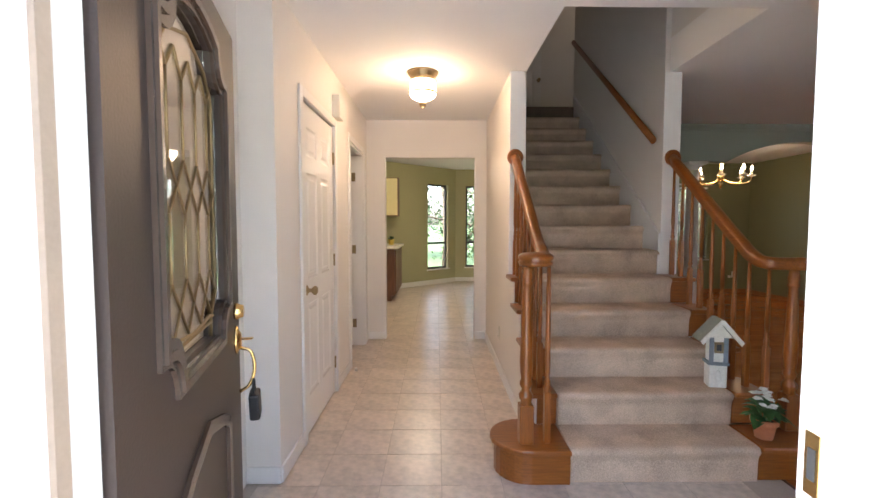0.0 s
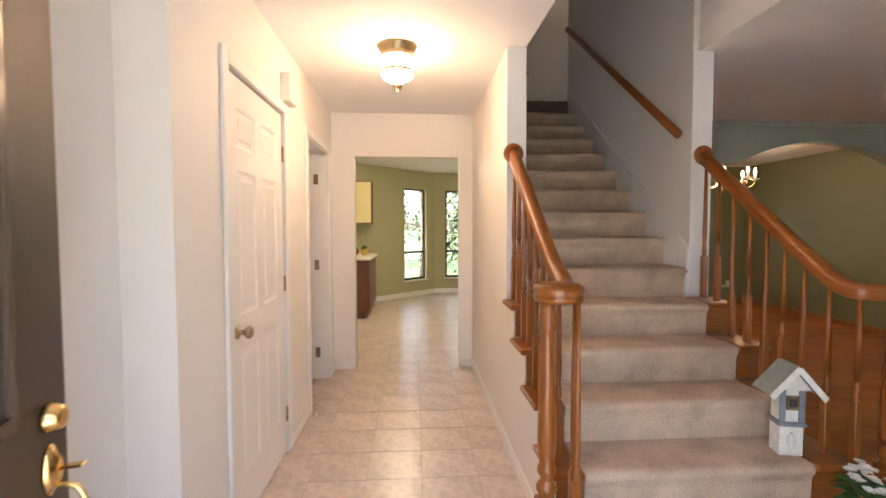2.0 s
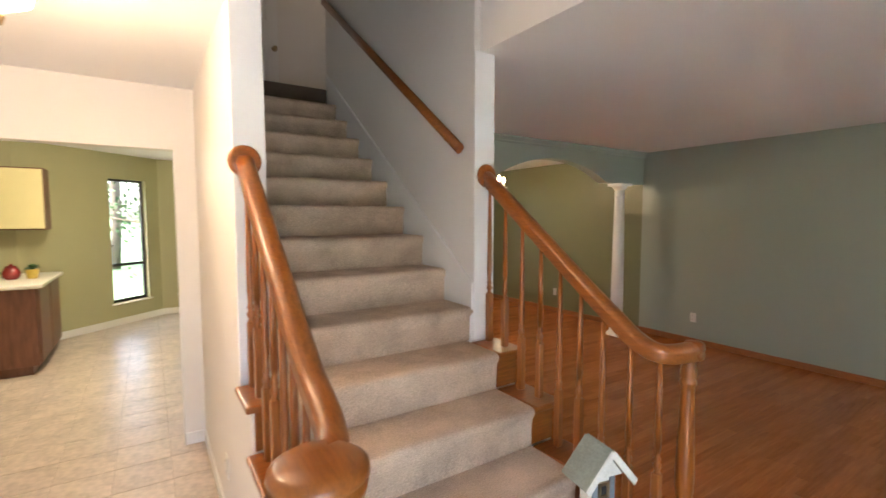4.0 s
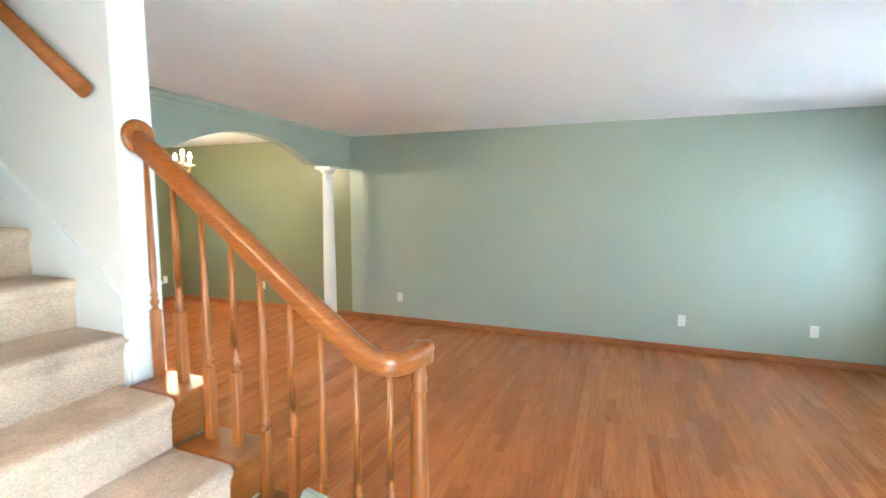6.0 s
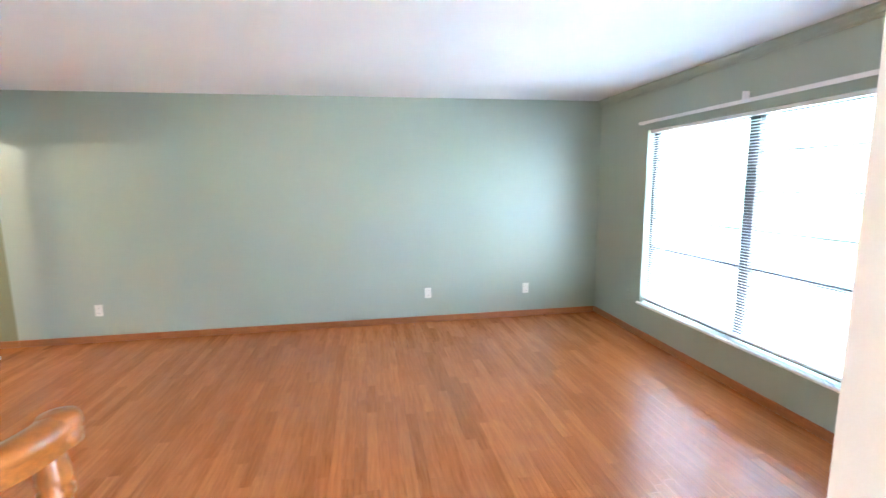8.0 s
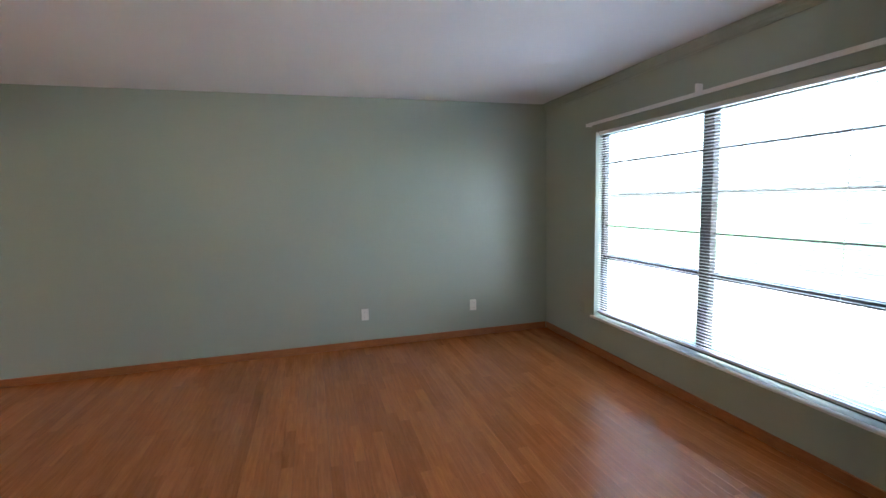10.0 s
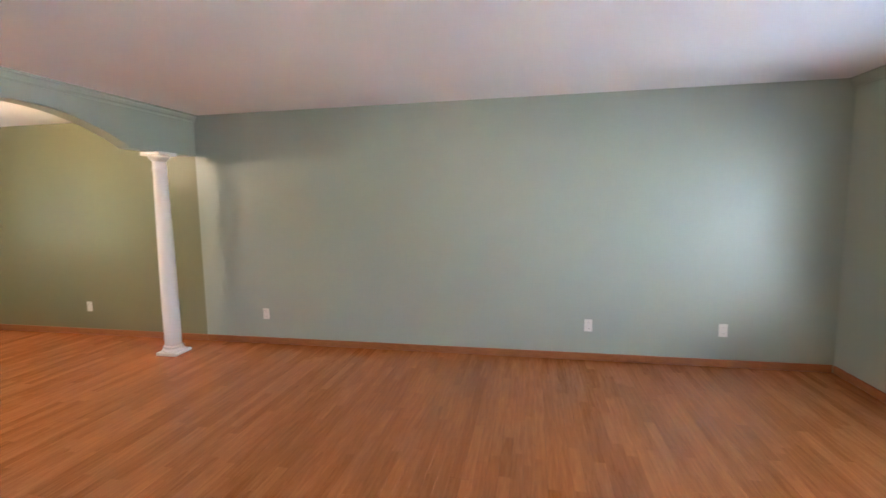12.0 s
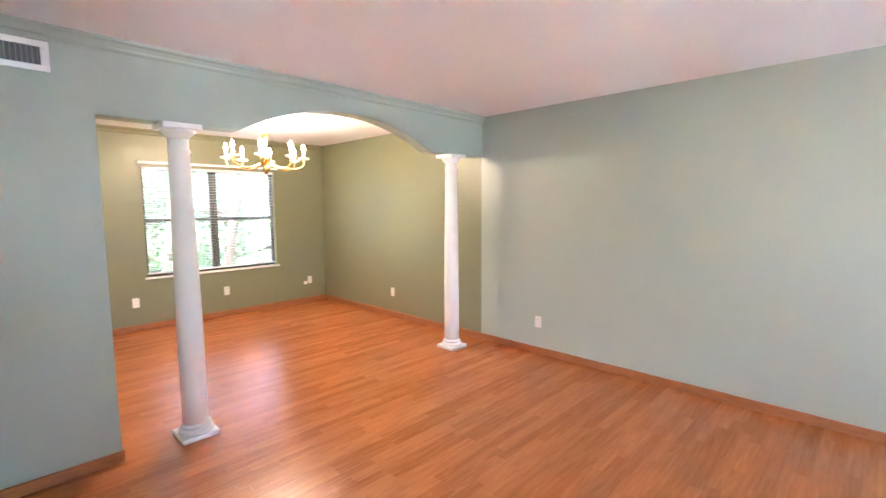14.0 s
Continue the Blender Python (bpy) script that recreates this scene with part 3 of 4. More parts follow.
rail2 = thing("wall_handrail", "round golden oak handrail fixed along the stair wall", "handrail")
ra, rb = Vector((2.622, 4.03, 1.948)), Vector((2.622, 6.18, 3.53))
part("rail", sweep(bmesh.new(), [ra, ra + (rb - ra) * 0.5, rb], circle(0.026, 12, 0.85, 1.15)), OAK, rail2)
for t in (0.08, 0.5, 0.92):
    q = ra + (rb - ra) * t
    part("bracket", sweep(bmesh.new(), [q + Vector((0, 0, -0.02)), q + Vector((0.016, 0, -0.05)), q + Vector((0.0365, 0, -0.06))], circle(0.007, 6), up=Vector((0, 1, 0))), OLD_BRASS, rail2)

# ---- columns under the divider ----
def column(x, y):
    c = thing("column", "white round column with square base under the arch", "column", "columns under the arch", pose(x, y, 0))
    part("plinth", box(bmesh.new(), -0.112, 0.112, -0.112, 0.112, 0.001, 0.032, 0.004), TRIM, c)
    part("base", lathe(bmesh.new(), [(0.104, 0.033), (0.106, 0.045), (0.098, 0.055), (0.084, 0.060), (0.084, 0.068), (0.092, 0.076), (0.090, 0.086), (0.078, 0.094)], 28), TRIM, c)
    part("shaft", lathe(bmesh.new(), [(0.076, 0.094), (0.078, 0.3), (0.077, 0.7), (0.071, 1.2), (0.063, 1.68), (0.060, 1.838), (0.066, 1.846), (0.066, 1.86), (0.060, 1.868), (0.060, 1.928)], 28), TRIM, c)
    part("capital", lathe(bmesh.new(), [(0.060, 1.929), (0.070, 1.94), (0.082, 1.953), (0.094, 1.968), (0.098, 1.981)], 28), TRIM, c)
    part("abacus", box(bmesh.new(), -0.11, 0.11, -0.11, 0.11, 1.982, ARCH_Z - 0.002, 0.004), TRIM, c)


column(6.43, 5.775)
column(3.915, 5.755)

# ---- doors ----
def casing(bm, y0, y1, z1, x, t=0.016, w=0.058):
    """Three flat boards round an opening in a wall that faces +x."""
    for r in ((x, x + t, y0 - w, y0, 0.001, z1 + w), (x, x + t, y1, y1 + w, 0.001, z1 + w), (x, x + t, y0, y1, z1, z1 + w)):
        box(bm, *r, bevel=0.004)
    return bm


def six_panel(bm, w, h, t):
    """A six-panel leaf in the local x-z plane, front at y = 0, recesses on the front."""
    m = 0.115
    cols = [(m, w / 2 - 0.05), (w / 2 + 0.05, w - m)]
    rows = [(0.22, 0.80), (0.95, 1.60), (1.70, h - 0.13)]
    xs = sorted({0, w, *[v for c in cols for v in c]})
    zs = sorted({0, h, *[v for r in rows for v in r]})
    for xa, xb in zip(xs, xs[1:]):
        for za, zb in zip(zs, zs[1:]):
            if (xa, xb) in cols and (za, zb) in rows:
                e = 0.012
                ring = lambda d, y: [bm.verts.new(p) for p in ((xa + d, y, za + d), (xb - d, y, za + d), (xb - d, y, zb - d), (xa + d, y, zb - d))]
                r = [ring(0, 0), ring(e, 0.008), ring(0.03, 0.008), ring(0.045, 0.002)]
                for p, q in zip(r, r[1:]):
                    for i in range(4):
                        bm.faces.new((p[i], p[(i + 1) % 4], q[(i + 1) % 4], q[i]))
                bm.faces.new(r[-1])
            else:
                bm.faces.new([bm.verts.new(p) for p in ((xa, 0, za), (xb, 0, za), (xb, 0, zb), (xa, 0, zb))])
    bmesh.ops.remove_doubles(bm, verts=bm.verts[:], dist=1e-5)
    box(bm, 0, w, 0.0095, t, 0, h)
    return bm


closet = tagged(new("door_2"), "closed white six-panel closet door with a dark brass knob", "door", kind="structure")
closet.matrix_world = pose(X_HALL_L - 0.008, 3.165, 0, 0, 0, 90)
part("leaf", six_panel(bmesh.new(), 0.79, 2.005, 0.035), TRIM, closet).location = (0, 0, 0.012)
part("casing", casing(bmesh.new(), 3.155, 3.965, 2.03, X_HALL_L + 0.0005), TRIM, closet).matrix_parent_inverse = closet.matrix_world.inverted()
kn = part("knob", lathe(bmesh.new(), [(0.030, 0), (0.031, 0.006), (0.014, 0.010), (0.011, 0.03), (0.018, 0.036), (0.027, 0.046), (0.028, 0.056), (0.020, 0.066), (0.006, 0.068)], 18, pose(0.072, -0.0005, 0.90, 90, 0, 0)), OLD_BRASS, closet, "dark brass knob")
for z in (0.24, 1.03, 1.79):
    part("hinge", box(bmesh.new(), 0.784, 0.80, -0.012, -0.0005, z - 0.045, z + 0.045, 0.002), OLD_BRASS, closet)

den = tagged(new("door_3"), "white door frame with its door swung open into a dark room", "door", kind="structure")
part("casing", casing(bmesh.new(), 4.55, 5.33, 2.03, X_HALL_L + 0.0005), TRIM, den)
bm = boxes((0.0, X_HALL_L, 4.55, 4.568, 0, 2.03), (0.0, X_HALL_L, 5.312, 5.33, 0, 2.03), (0.0, X_HALL_L, 4.568, 5.312, 2.012, 2.03))
part("jamb", bm, TRIM, den)
leaf = part("leaf", six_panel(bmesh.new(), 0.74, 2.0, 0.035), TRIM, den)
leaf.matrix_world = pose(-0.02, 5.305, 0.01, 0, 0, 195)
for z in (0.24, 1.03, 1.79):
    part("hinge", box(bmesh.new(), 0.05, 0.09, 5.308, 5.3115, z - 0.045, z + 0.045), OLD_BRASS, den)

# Front door, standing open into the entry.
frame_d = tagged(new("door_frame"), "white front door frame with brass strike plate", "door frame", kind="structure")
bm = bmesh.new()
for r in ((0.42, 0.442, 1.02, 1.20, 0, 2.03), (1.53, 1.562, 1.02, 1.225, 0, 2.03), (0.442, 1.53, 1.02, 1.225, 2.0, 2.03)):
    box(bm, *r, bevel=0.004)
part("jamb", bm, TRIM, frame_d)
part("casing", boxes((0.36, 0.425, 1.2105, 1.226, 0, 2.09), (1.557, 1.622, 1.2255, 1.241, 0, 2.09), (0.425, 1.557, 1.2255, 1.241, 2.025, 2.09), bevel=0.003), TRIM, frame_d)
part("brick_mould", boxes((0.33, 0.43, 0.99, 1.02, 0, 2.06), (1.545, 1.65, 0.99, 1.02, 0, 2.06), (0.43, 1.545, 0.99, 1.02, 2.01, 2.06), bevel=0.004), TRIM, frame_d)
STRIP = grainy("tan_weather_strip", (0.34, 0.26, 0.20), 0.7, bump=0.05)
part("weather_strip", boxes((0.4425, 0.452, 1.105, 1.13, 0.02, 2.0), (0.452, 1.52, 1.105, 1.13, 1.99, 1.9995)), STRIP, frame_d, "tan weather strip")
part("strike_plate", box(bmesh.new(), 1.5275, 1.5298, 1.178, 1.207, 0.885, 0.985, 0.001), BRASS, frame_d, "brass strike plate")
part("strike_hole", box(bmesh.new(), 1.5265, 1.5274, 1.185, 1.20, 0.91, 0.96), SLOT, frame_d)
part("threshold", box(bmesh.new(), 0.442, 1.53, 1.02, 1.225, 0.001, 0.02, 0.005), OLD_BRASS, frame_d)

fd = tagged(new("door_1"), "dark brown front door standing open with an ornate leaded glass", "door", kind="structure")
DL, DH, DT = 1.02, 1.955, 0.045
hinge_p, free_p = Vector((0.452, 1.212)), Vector((0.21, 2.203))
fd.matrix_world = wall_frame(hinge_p, free_p)[0] @ pose(0, 0, 0.012)
# Local frame: x along the leaf from the hinge, y towards the wall behind it; the face seen is y = 0.
LX0, LX1, LZ0, LZ1 = 0.228, 0.79, 0.955, 1.79


def lite_outline(g):
    """The glass opening grown by g: stepped lower corners, a stepped and arched head."""
    a, b, c, d = LX0 - g, LX1 + g, LZ0 - g, LZ1 + g
    lo = [(b - 0.028 - 0.075 * math.sin(q), c + 0.092 * math.cos(q)) for q in [math.radians(18 * i) for i in range(6)]]
    hi = [(b - 0.028 - 0.085 * math.sin(q), d - 0.095 * math.cos(q)) for q in [math.radians(90 - 18 * i) for i in range(6)]]
    crown = [((a + b) / 2 + (b - a - 0.226) / 2 * q, d + 0.03 * (1 - q * q)) for q in (0.66, 0.33, 0.0, -0.33, -0.66)]
    right = lo[::-1] + [(b, c + 0.092), (b, d - 0.095)] + hi[::-1]
    return right + crown + [(a + b - x, z) for x, z in right[::-1]]


def ring_mesh(bm, inner, outer, y0, y1):
    """A band between two outlines with the same count of corners."""
    k = len(inner)
    v = [[bm.verts.new((x, y, z)) for x, z in o] for o, y in ((inner, y0), (outer, y0), (outer, y1), (inner, y1))]
    for i in range(k):
        j = (i + 1) % k
        for a, b in zip(v, v[1:] + v[:1]):
            bm.faces.new((a[i], a[j], b[j], b[i]))
    return bm


opening = lite_outline(0.0)
cx, cz = DL / 2, (LZ0 + LZ1) / 2


def to_edge(p):
    x, z = p
    dx, dz = x - cx, z - cz
    t = min([((DL if dx > 0 else 0) - cx) / dx if abs(dx) > 1e-6 else 1e9, ((DH if dz > 0 else 0) - cz) / dz if abs(dz) > 1e-6 else 1e9])
    return (cx + dx * t, cz + dz * t)


def with_corners(o):
    """The leaf's rim, matched to the opening, with its four corners taken in."""
    ins, outs = [], []
    k = len(o)
    for i in range(k):
        p, q = o[i], o[(i + 1) % k]
        ep, eq = to_edge(p), to_edge(q)
        ins.append(p)
        outs.append(ep)
        for cxy in ((0, 0), (DL, 0), (DL, DH), (0, DH)):
            on = lambda e: abs(e[0] - cxy[0]) < 1e-6 or abs(e[1] - cxy[1]) < 1e-6
            if on(ep) and on(eq) and abs(ep[0] - eq[0]) > 1e-6 and abs(ep[1] - eq[1]) > 1e-6:
                ins.append(((p[0] + q[0]) / 2, (p[1] + q[1]) / 2))
                outs.append(cxy)
    return ins, outs


i2, o2 = with_corners(opening)
part("leaf", ring_mesh(bmesh.new(), i2, o2, 0.0, DT), DOOR_PAINT, fd)
for g0, g1, y0, y1 in ((-0.004, 0.016, -0.010, -0.0005), (0.016, 0.034, -0.019, -0.0005), (0.034, 0.046, -0.011, -0.0005)):
    part("glass_moulding", ring_mesh(bmesh.new(), lite_outline(g0), lite_outline(g1), y0, y1), GLOSS_DOOR, fd)
DOOR_GLASS = glassy("door_glass", (0.95, 0.96, 0.93), 0.01, 1.5)
part("glass", prism(bmesh.new(), lite_outline(-0.002), "y", 0.018, 0.024), DOOR_GLASS, fd, "clear leaded glass")
CAME = grainy("brass_came", (0.30, 0.22, 0.11), 0.5, 0.7, bump=0.0)


def came(pts):
    return part("came", sweep(bmesh.new(), [(x, 0.016, z) for x, z in pts], [(-0.0035, -0.003), (0.0035, -0.003), (0.0035, 0.004), (-0.0035, 0.004)], up=Vector((0, 1, 0))), CAME, fd, "brass glass bar")


w4 = LX1 - LX0
peaks = [LX0 + 0.11, LX0 + 0.224, LX0 + 0.338, LX0 + 0.452]
for lo, hi in ((1.02, 1.155), (1.315, 1.445)):
    zm = (lo + hi) / 2
    up = [(LX0 + 0.053, zm)]
    for p in peaks:
        up += [(p, hi), (p + 0.0567, zm)]
    dn = [(x, 2 * zm - z) for x, z in up]
    came(up)
    came(dn)
came([(LX0 + 0.05, LZ0 + 0.125), (LX0 + 0.05, LZ1 - 0.13), (LX0 + 0.12, LZ1 - 0.065), (LX0 + w4 / 2, LZ1 - 0.02), (LX1 - 0.12, LZ1 - 0.065), (LX1 - 0.05, LZ1 - 0.13), (LX1 - 0.05, LZ0 + 0.125), (LX1 - 0.12, LZ0 + 0.045), (LX0 + 0.12, LZ0 + 0.045), (LX0 + 0.05, LZ0 + 0.125)])
came([(LX0 + 0.05, 1.02 - 0.02), (LX0 + 0.11, 1.02), (LX0 + w4 / 2, 1.005), (LX1 - 0.11, 1.02), (LX1 - 0.05, 1.0)])
for p in peaks:
    came([(p, 1.155), (p, 1.315)])
    came([(p, 1.445), (p, 1.64)])
    came([(p, 1.64), (p - 0.055, 1.70)])
    came([(p, 1.64), (p + 0.055, 1.70)])
for x in (LX0 + 0.11, LX1 - 0.11):
    came([(x, LZ0 + 0.0), (x, 1.02)])
a, b_ = 0.27, 0.80
ro = [(a, 0.14), (b_, 0.14), (b_, 0.66), (b_ - 0.08, 0.70), ((a + b_) / 2, 0.755), (a + 0.08, 0.70), (a, 0.66)]
ri = [(a + 0.04, 0.18), (b_ - 0.04, 0.18), (b_ - 0.04, 0.635), (b_ - 0.10, 0.67), ((a + b_) / 2, 0.715), (a + 0.10, 0.67), (a + 0.04, 0.635)]
part("panel_moulding", ring_mesh(bmesh.new(), ri, ro, -0.012, -0.0005), GLOSS_DOOR, fd)
BX = DL - 0.075
part("deadbolt", lathe(bmesh.new(), [(0.029, 0), (0.030, 0.008), (0.024, 0.018), (0.022, 0.028), (0.014, 0.03)], 18, pose(BX, -0.0005, 0.978, 90, 0, 0)), BRASS, fd, "brass deadbolt")
part("escutcheon", lathe(bmesh.new(), [(0.026, 0), (0.027, 0.006), (0.018, 0.012), (0.012, 0.02)], 18, pose(BX, -0.0005, 0.875, 90, 0, 0) @ Matrix.Diagonal((1, 1.9, 1, 1))), BRASS, fd)
part("thumb_latch", box(bmesh.new(), BX - 0.011, BX + 0.011, -0.06, -0.015, 0.875, 0.881, 0.003), BRASS, fd)
part("pull_handle", sweep(bmesh.new(), smooth_path([(BX, -0.015, 0.845), (BX, -0.05, 0.83), (BX, -0.062, 0.77), (BX, -0.045, 0.71), (BX, -0.012, 0.685)], 4), circle(0.006, 8), up=Vector((1, 0, 0))), BRASS, fd, "curved brass handle")
keys = thing("lock_box", "black key lock box hanging from the brass handle", "lock box")
keys.matrix_world = fd.matrix_world @ pose(BX + 0.004, -0.058, 0.695, 0, -14, 0)
part("shackle", sweep(bmesh.new(), smooth_path([(-0.016, 0, -0.02), (-0.016, 0, 0.02), (0, 0, 0.034), (0.016, 0, 0.02), (0.016, 0, -0.02)], 4), circle(0.004, 6), up=Vector((0, 1, 0))), BLACK, keys)
part("body", box(bmesh.new(), -0.03, 0.03, -0.018, 0.018, -0.125, -0.018, 0.008, 2), BLACK, keys)

# ---- baseboards and mouldings ----
def baseboard(x0, x1, y0, y1, mat, h=0.072):
    b = box(bmesh.new(), x0, x1, y0, y1, 0.003, h, 0.004)
    return setting("baseboard", b, mat)


B = 0.014
baseboard(X_LIV_R - B, X_LIV_R - 0.0005, Y_FRONT + B, Y_BEAM, BASE_OAK)
baseboard(X_LIV_R - B, X_LIV_R - 0.0005, Y_BEAM + 0.001, Y_BACK - B, BASE_OAK)
baseboard(X_SIDE + B, X_LIV_R - B, Y_FRONT + 0.0005, Y_FRONT + B, BASE_OAK)
baseboard(X_SIDE + 0.0005, X_SIDE + B, Y_FRONT + B, 1.05, BASE_OAK)
baseboard(X_LIV_L + 0.008, OPEN_X + 0.004, Y_BEAM - B, Y_BEAM - 0.0005, BASE_OAK)
baseboard(OPEN_X + 0.0005, OPEN_X + B, Y_BEAM, Y_BEAM + BEAM, BASE_OAK)
baseboard(X_LIV_L + 0.001, X_LIV_R - B, Y_BACK - B, Y_BACK - 0.0005, BASE_OAK)
HB = X_HALL_L + 0.0005
baseboard(HB, HB + 0.012, Y_NOOK + 0.002, 3.09, TRIM, 0.09)
baseboard(HB, HB + 0.012, 4.03, 4.485, TRIM, 0.09)
baseboard(HB, HB + 0.012, 5.395, Y_KIT - 0.002, TRIM, 0.09)
baseboard(HB + 0.012, 0.373, Y_KIT - 0.012, Y_KIT - 0.0005, TRIM, 0.09)
baseboard(1.373, X_HALL_R - 0.012, Y_KIT - 0.012, Y_KIT - 0.0005, TRIM, 0.09)
baseboard(X_HALL_R - 0.012, X_HALL_R - 0.0005, 3.05, Y_KIT - 0.0005, TRIM, 0.09)
baseboard(0.0005, X_HALL_L - 0.0005, Y_NOOK - 0.012, Y_NOOK - 0.0005, TRIM, 0.09)
baseboard(1.63, X_SIDE - 0.004, Y_ENTRY + 0.0005, Y_ENTRY + 0.012, TRIM, 0.09)
bm = bmesh.new()
box(bm, 0, L_BAY, -0.012, -0.0005, 0.003, 0.10, m=M_BAY)
setting("baseboard", bm, TRIM)
baseboard(1.36, 2.6, 10.608, 10.6195, TRIM, 0.10)


def moulding(a, b, mat):
    bm = sweep(bmesh.new(), [a, b], [(0, 0.004), (-0.045, 0.004), (-0.045, -0.014), (-0.030, -0.024), (-0.018, -0.044), (-0.018, -0.056), (-0.008, -0.070), (0, -0.070)])
    for f in bm.faces:
        f.smooth = False
    setting("trim", bm, mat)


moulding((X_LIV_R, Y_BEAM - 0.001, CEIL - 0.001), (X_LIV_L, Y_BEAM - 0.001, CEIL - 0.001), TEAL)
moulding((X_SIDE, Y_FRONT + 0.001, CEIL - 0.001), (X_LIV_R, Y_FRONT + 0.001, CEIL - 0.001), TEAL)
moulding((X_LIV_R, Y_BACK - 0.001, CEIL - 0.001), (X_LIV_L, Y_BACK - 0.001, CEIL - 0.001), OLIVE)

# ---- small fixtures ----
def outlet(m, label="ivory electrical outlet plate on the wall", name="outlet", mat=PLASTIC):
    """Local y points out of the wall."""
    o = thing(name, label, "outlet", "wall outlets", m)
    part("plate", box(bmesh.new(), -0.036, 0.036, 0.0005, 0.007, -0.058, 0.058, 0.003), mat, o)
    for z in (-0.028, 0.028):
        part("socket", box(bmesh.new(), -0.017, 0.017, 0.0075, 0.0095, z - 0.014, z + 0.014, 0.002), mat, o)
        for x in (-0.006, 0.006):
            part("slot", box(bmesh.new(), x - 0.001, x + 0.001, 0.0097, 0.0102, z - 0.005, z + 0.005), SLOT, o)
    return o


first = outlet(pose(X_LIV_R, 4.985, 0.33, 0, 0, 90))
for y in (1.669, 0.527, 7.274):
    copy_thing(first, pose(X_LIV_R, y, 0.335, 0, 0, 90))
for x in (4.265, 5.328, 6.592):
    copy_thing(first, pose(x, Y_BACK, 0.345, 0, 0, 180))
copy_thing(first, pose(X_HALL_R, 4.448, 0.345, 0, 0, 90))
outlet(pose(6.167, Y_FRONT, 0.38), "outlet plate painted sage green like its wall", mat=TEAL)


jack = thing("phone_jack", "small ivory phone jack with a plug beside the outlet", "phone jack", m=pose(6.515, Y_BACK, 0.305, 0, 0, 180))
part("plate", box(bmesh.new(), -0.03, 0.03, 0.0005, 0.008, -0.025, 0.025, 0.003), PLASTIC, jack)
part("plug", box(bmesh.new(), -0.012, 0.012, 0.0082, 0.03, -0.01, 0.01, 0.003), PLASTIC, jack)
stop = thing("door_stop", "small white door stop on the tile floor", "door stop", m=pose(0.235, 4.46, 0.001))
part("knob", lathe(bmesh.new(), [(0.012, 0), (0.012, 0.012), (0.014, 0.016), (0.012, 0.026), (0.004, 0.028)], 12), TRIM, stop)


def switch(m):
    s = thing("light_switch", "ivory light switch plate on the hall wall", "switch", m=m)
    part("plate", box(bmesh.new(), -0.036, 0.036, 0.0005, 0.007, -0.058, 0.058, 0.003), PLASTIC, s)
    part("toggle", box(bmesh.new(), -0.005, 0.005, 0.0072, 0.017, -0.002, 0.014, 0.002), PLASTIC, s)


switch(pose(X_HALL_L, 5.475, 1.40, 0, 0, -90))

chime = thing("door_chime", "white door chime box high on the hall wall", "door chime", m=pose(X_HALL_L, 4.0, 2.09))
part("cover", box(bmesh.new(), 0.0005, 0.06, -0.075, 0.075, 0, 0.17, 0.008, 2), PLASTIC, chime)
part("grille", box(bmesh.new(), 0.0602, 0.063, -0.05, 0.05, 0.02, 0.06, 0.001), PLASTIC, chime)

vent = thing("air_vent", "white metal air vent high on the green wall", "air vent", m=pose(3.146, Y_BEAM, 2.206))
f = bmesh.new()
for r in ((-0.18, 0.18, -0.012, -0.0005, 0, 0.03), (-0.18, 0.18, -0.012, -0.0005, 0.12, 0.15), (-0.18, -0.145, -0.012, -0.0005, 0.03, 0.12), (0.145, 0.18, -0.012, -0.0005, 0.03, 0.12)):
    box(f, *r, bevel=0.002)
part("frame", f, TRIM, vent)
part("backing", box(bmesh.new(), -0.145, 0.145, -0.002, -0.0006, 0.03, 0.12), grainy("vent_shadow", (0.16, 0.16, 0.16), 0.7, bump=0.0), vent)
VENT_GREY = grainy("grey_vent_slat", (0.34, 0.35, 0.35), 0.5, bump=0.0)
for i in range(14):
    part("slat", box(bmesh.new(), -0.0035, 0.0035, -0.001, 0.0005, -0.045, 0.045), VENT_GREY, vent).matrix_local = pose(-0.135 + i * 0.0208, -0.007, 0.075, 0, 0, 55)

# ---- lamps ----
lamp = thing("ceiling_lamp", "brass flush ceiling lamp with lit glass shade", "ceiling lamp", m=pose(0.842, 3.99, CEIL) @ Matrix.Diagonal((1.08, 1.08, 1.35, 1)))
part("canopy", lathe(bmesh.new(), [(0.11, -0.0005), (0.105, -0.01), (0.09, -0.03), (0.088, -0.04), (0.095, -0.045), (0.09, -0.05)], 24), OLD_BRASS, lamp, "aged brass canopy")
GLOW = glowing("lit_glass", (1.0, 0.68, 0.40), 4.0)
part("shade", lathe(bmesh.new(), [(0.086, -0.051), (0.092, -0.10), (0.092, -0.115), (0.084, -0.135), (0.05, -0.15), (0.012, -0.155)], 24), GLOW, lamp, "glowing ribbed glass shade")
part("rib", lathe(bmesh.new(), [(0.0925, -0.105), (0.097, -0.11), (0.097, -0.114), (0.0925, -0.118)], 24), BRASS, lamp)
part("finial", lathe(bmesh.new(), [(0.01, -0.156), (0.022, -0.162), (0.026, -0.175), (0.02, -0.19), (0.005, -0.198)], 14), OLD_BRASS, lamp)
bulb("ceiling_lamp_light", 0.842, 3.99, 2.03, 0.72, 0.06, WARM)

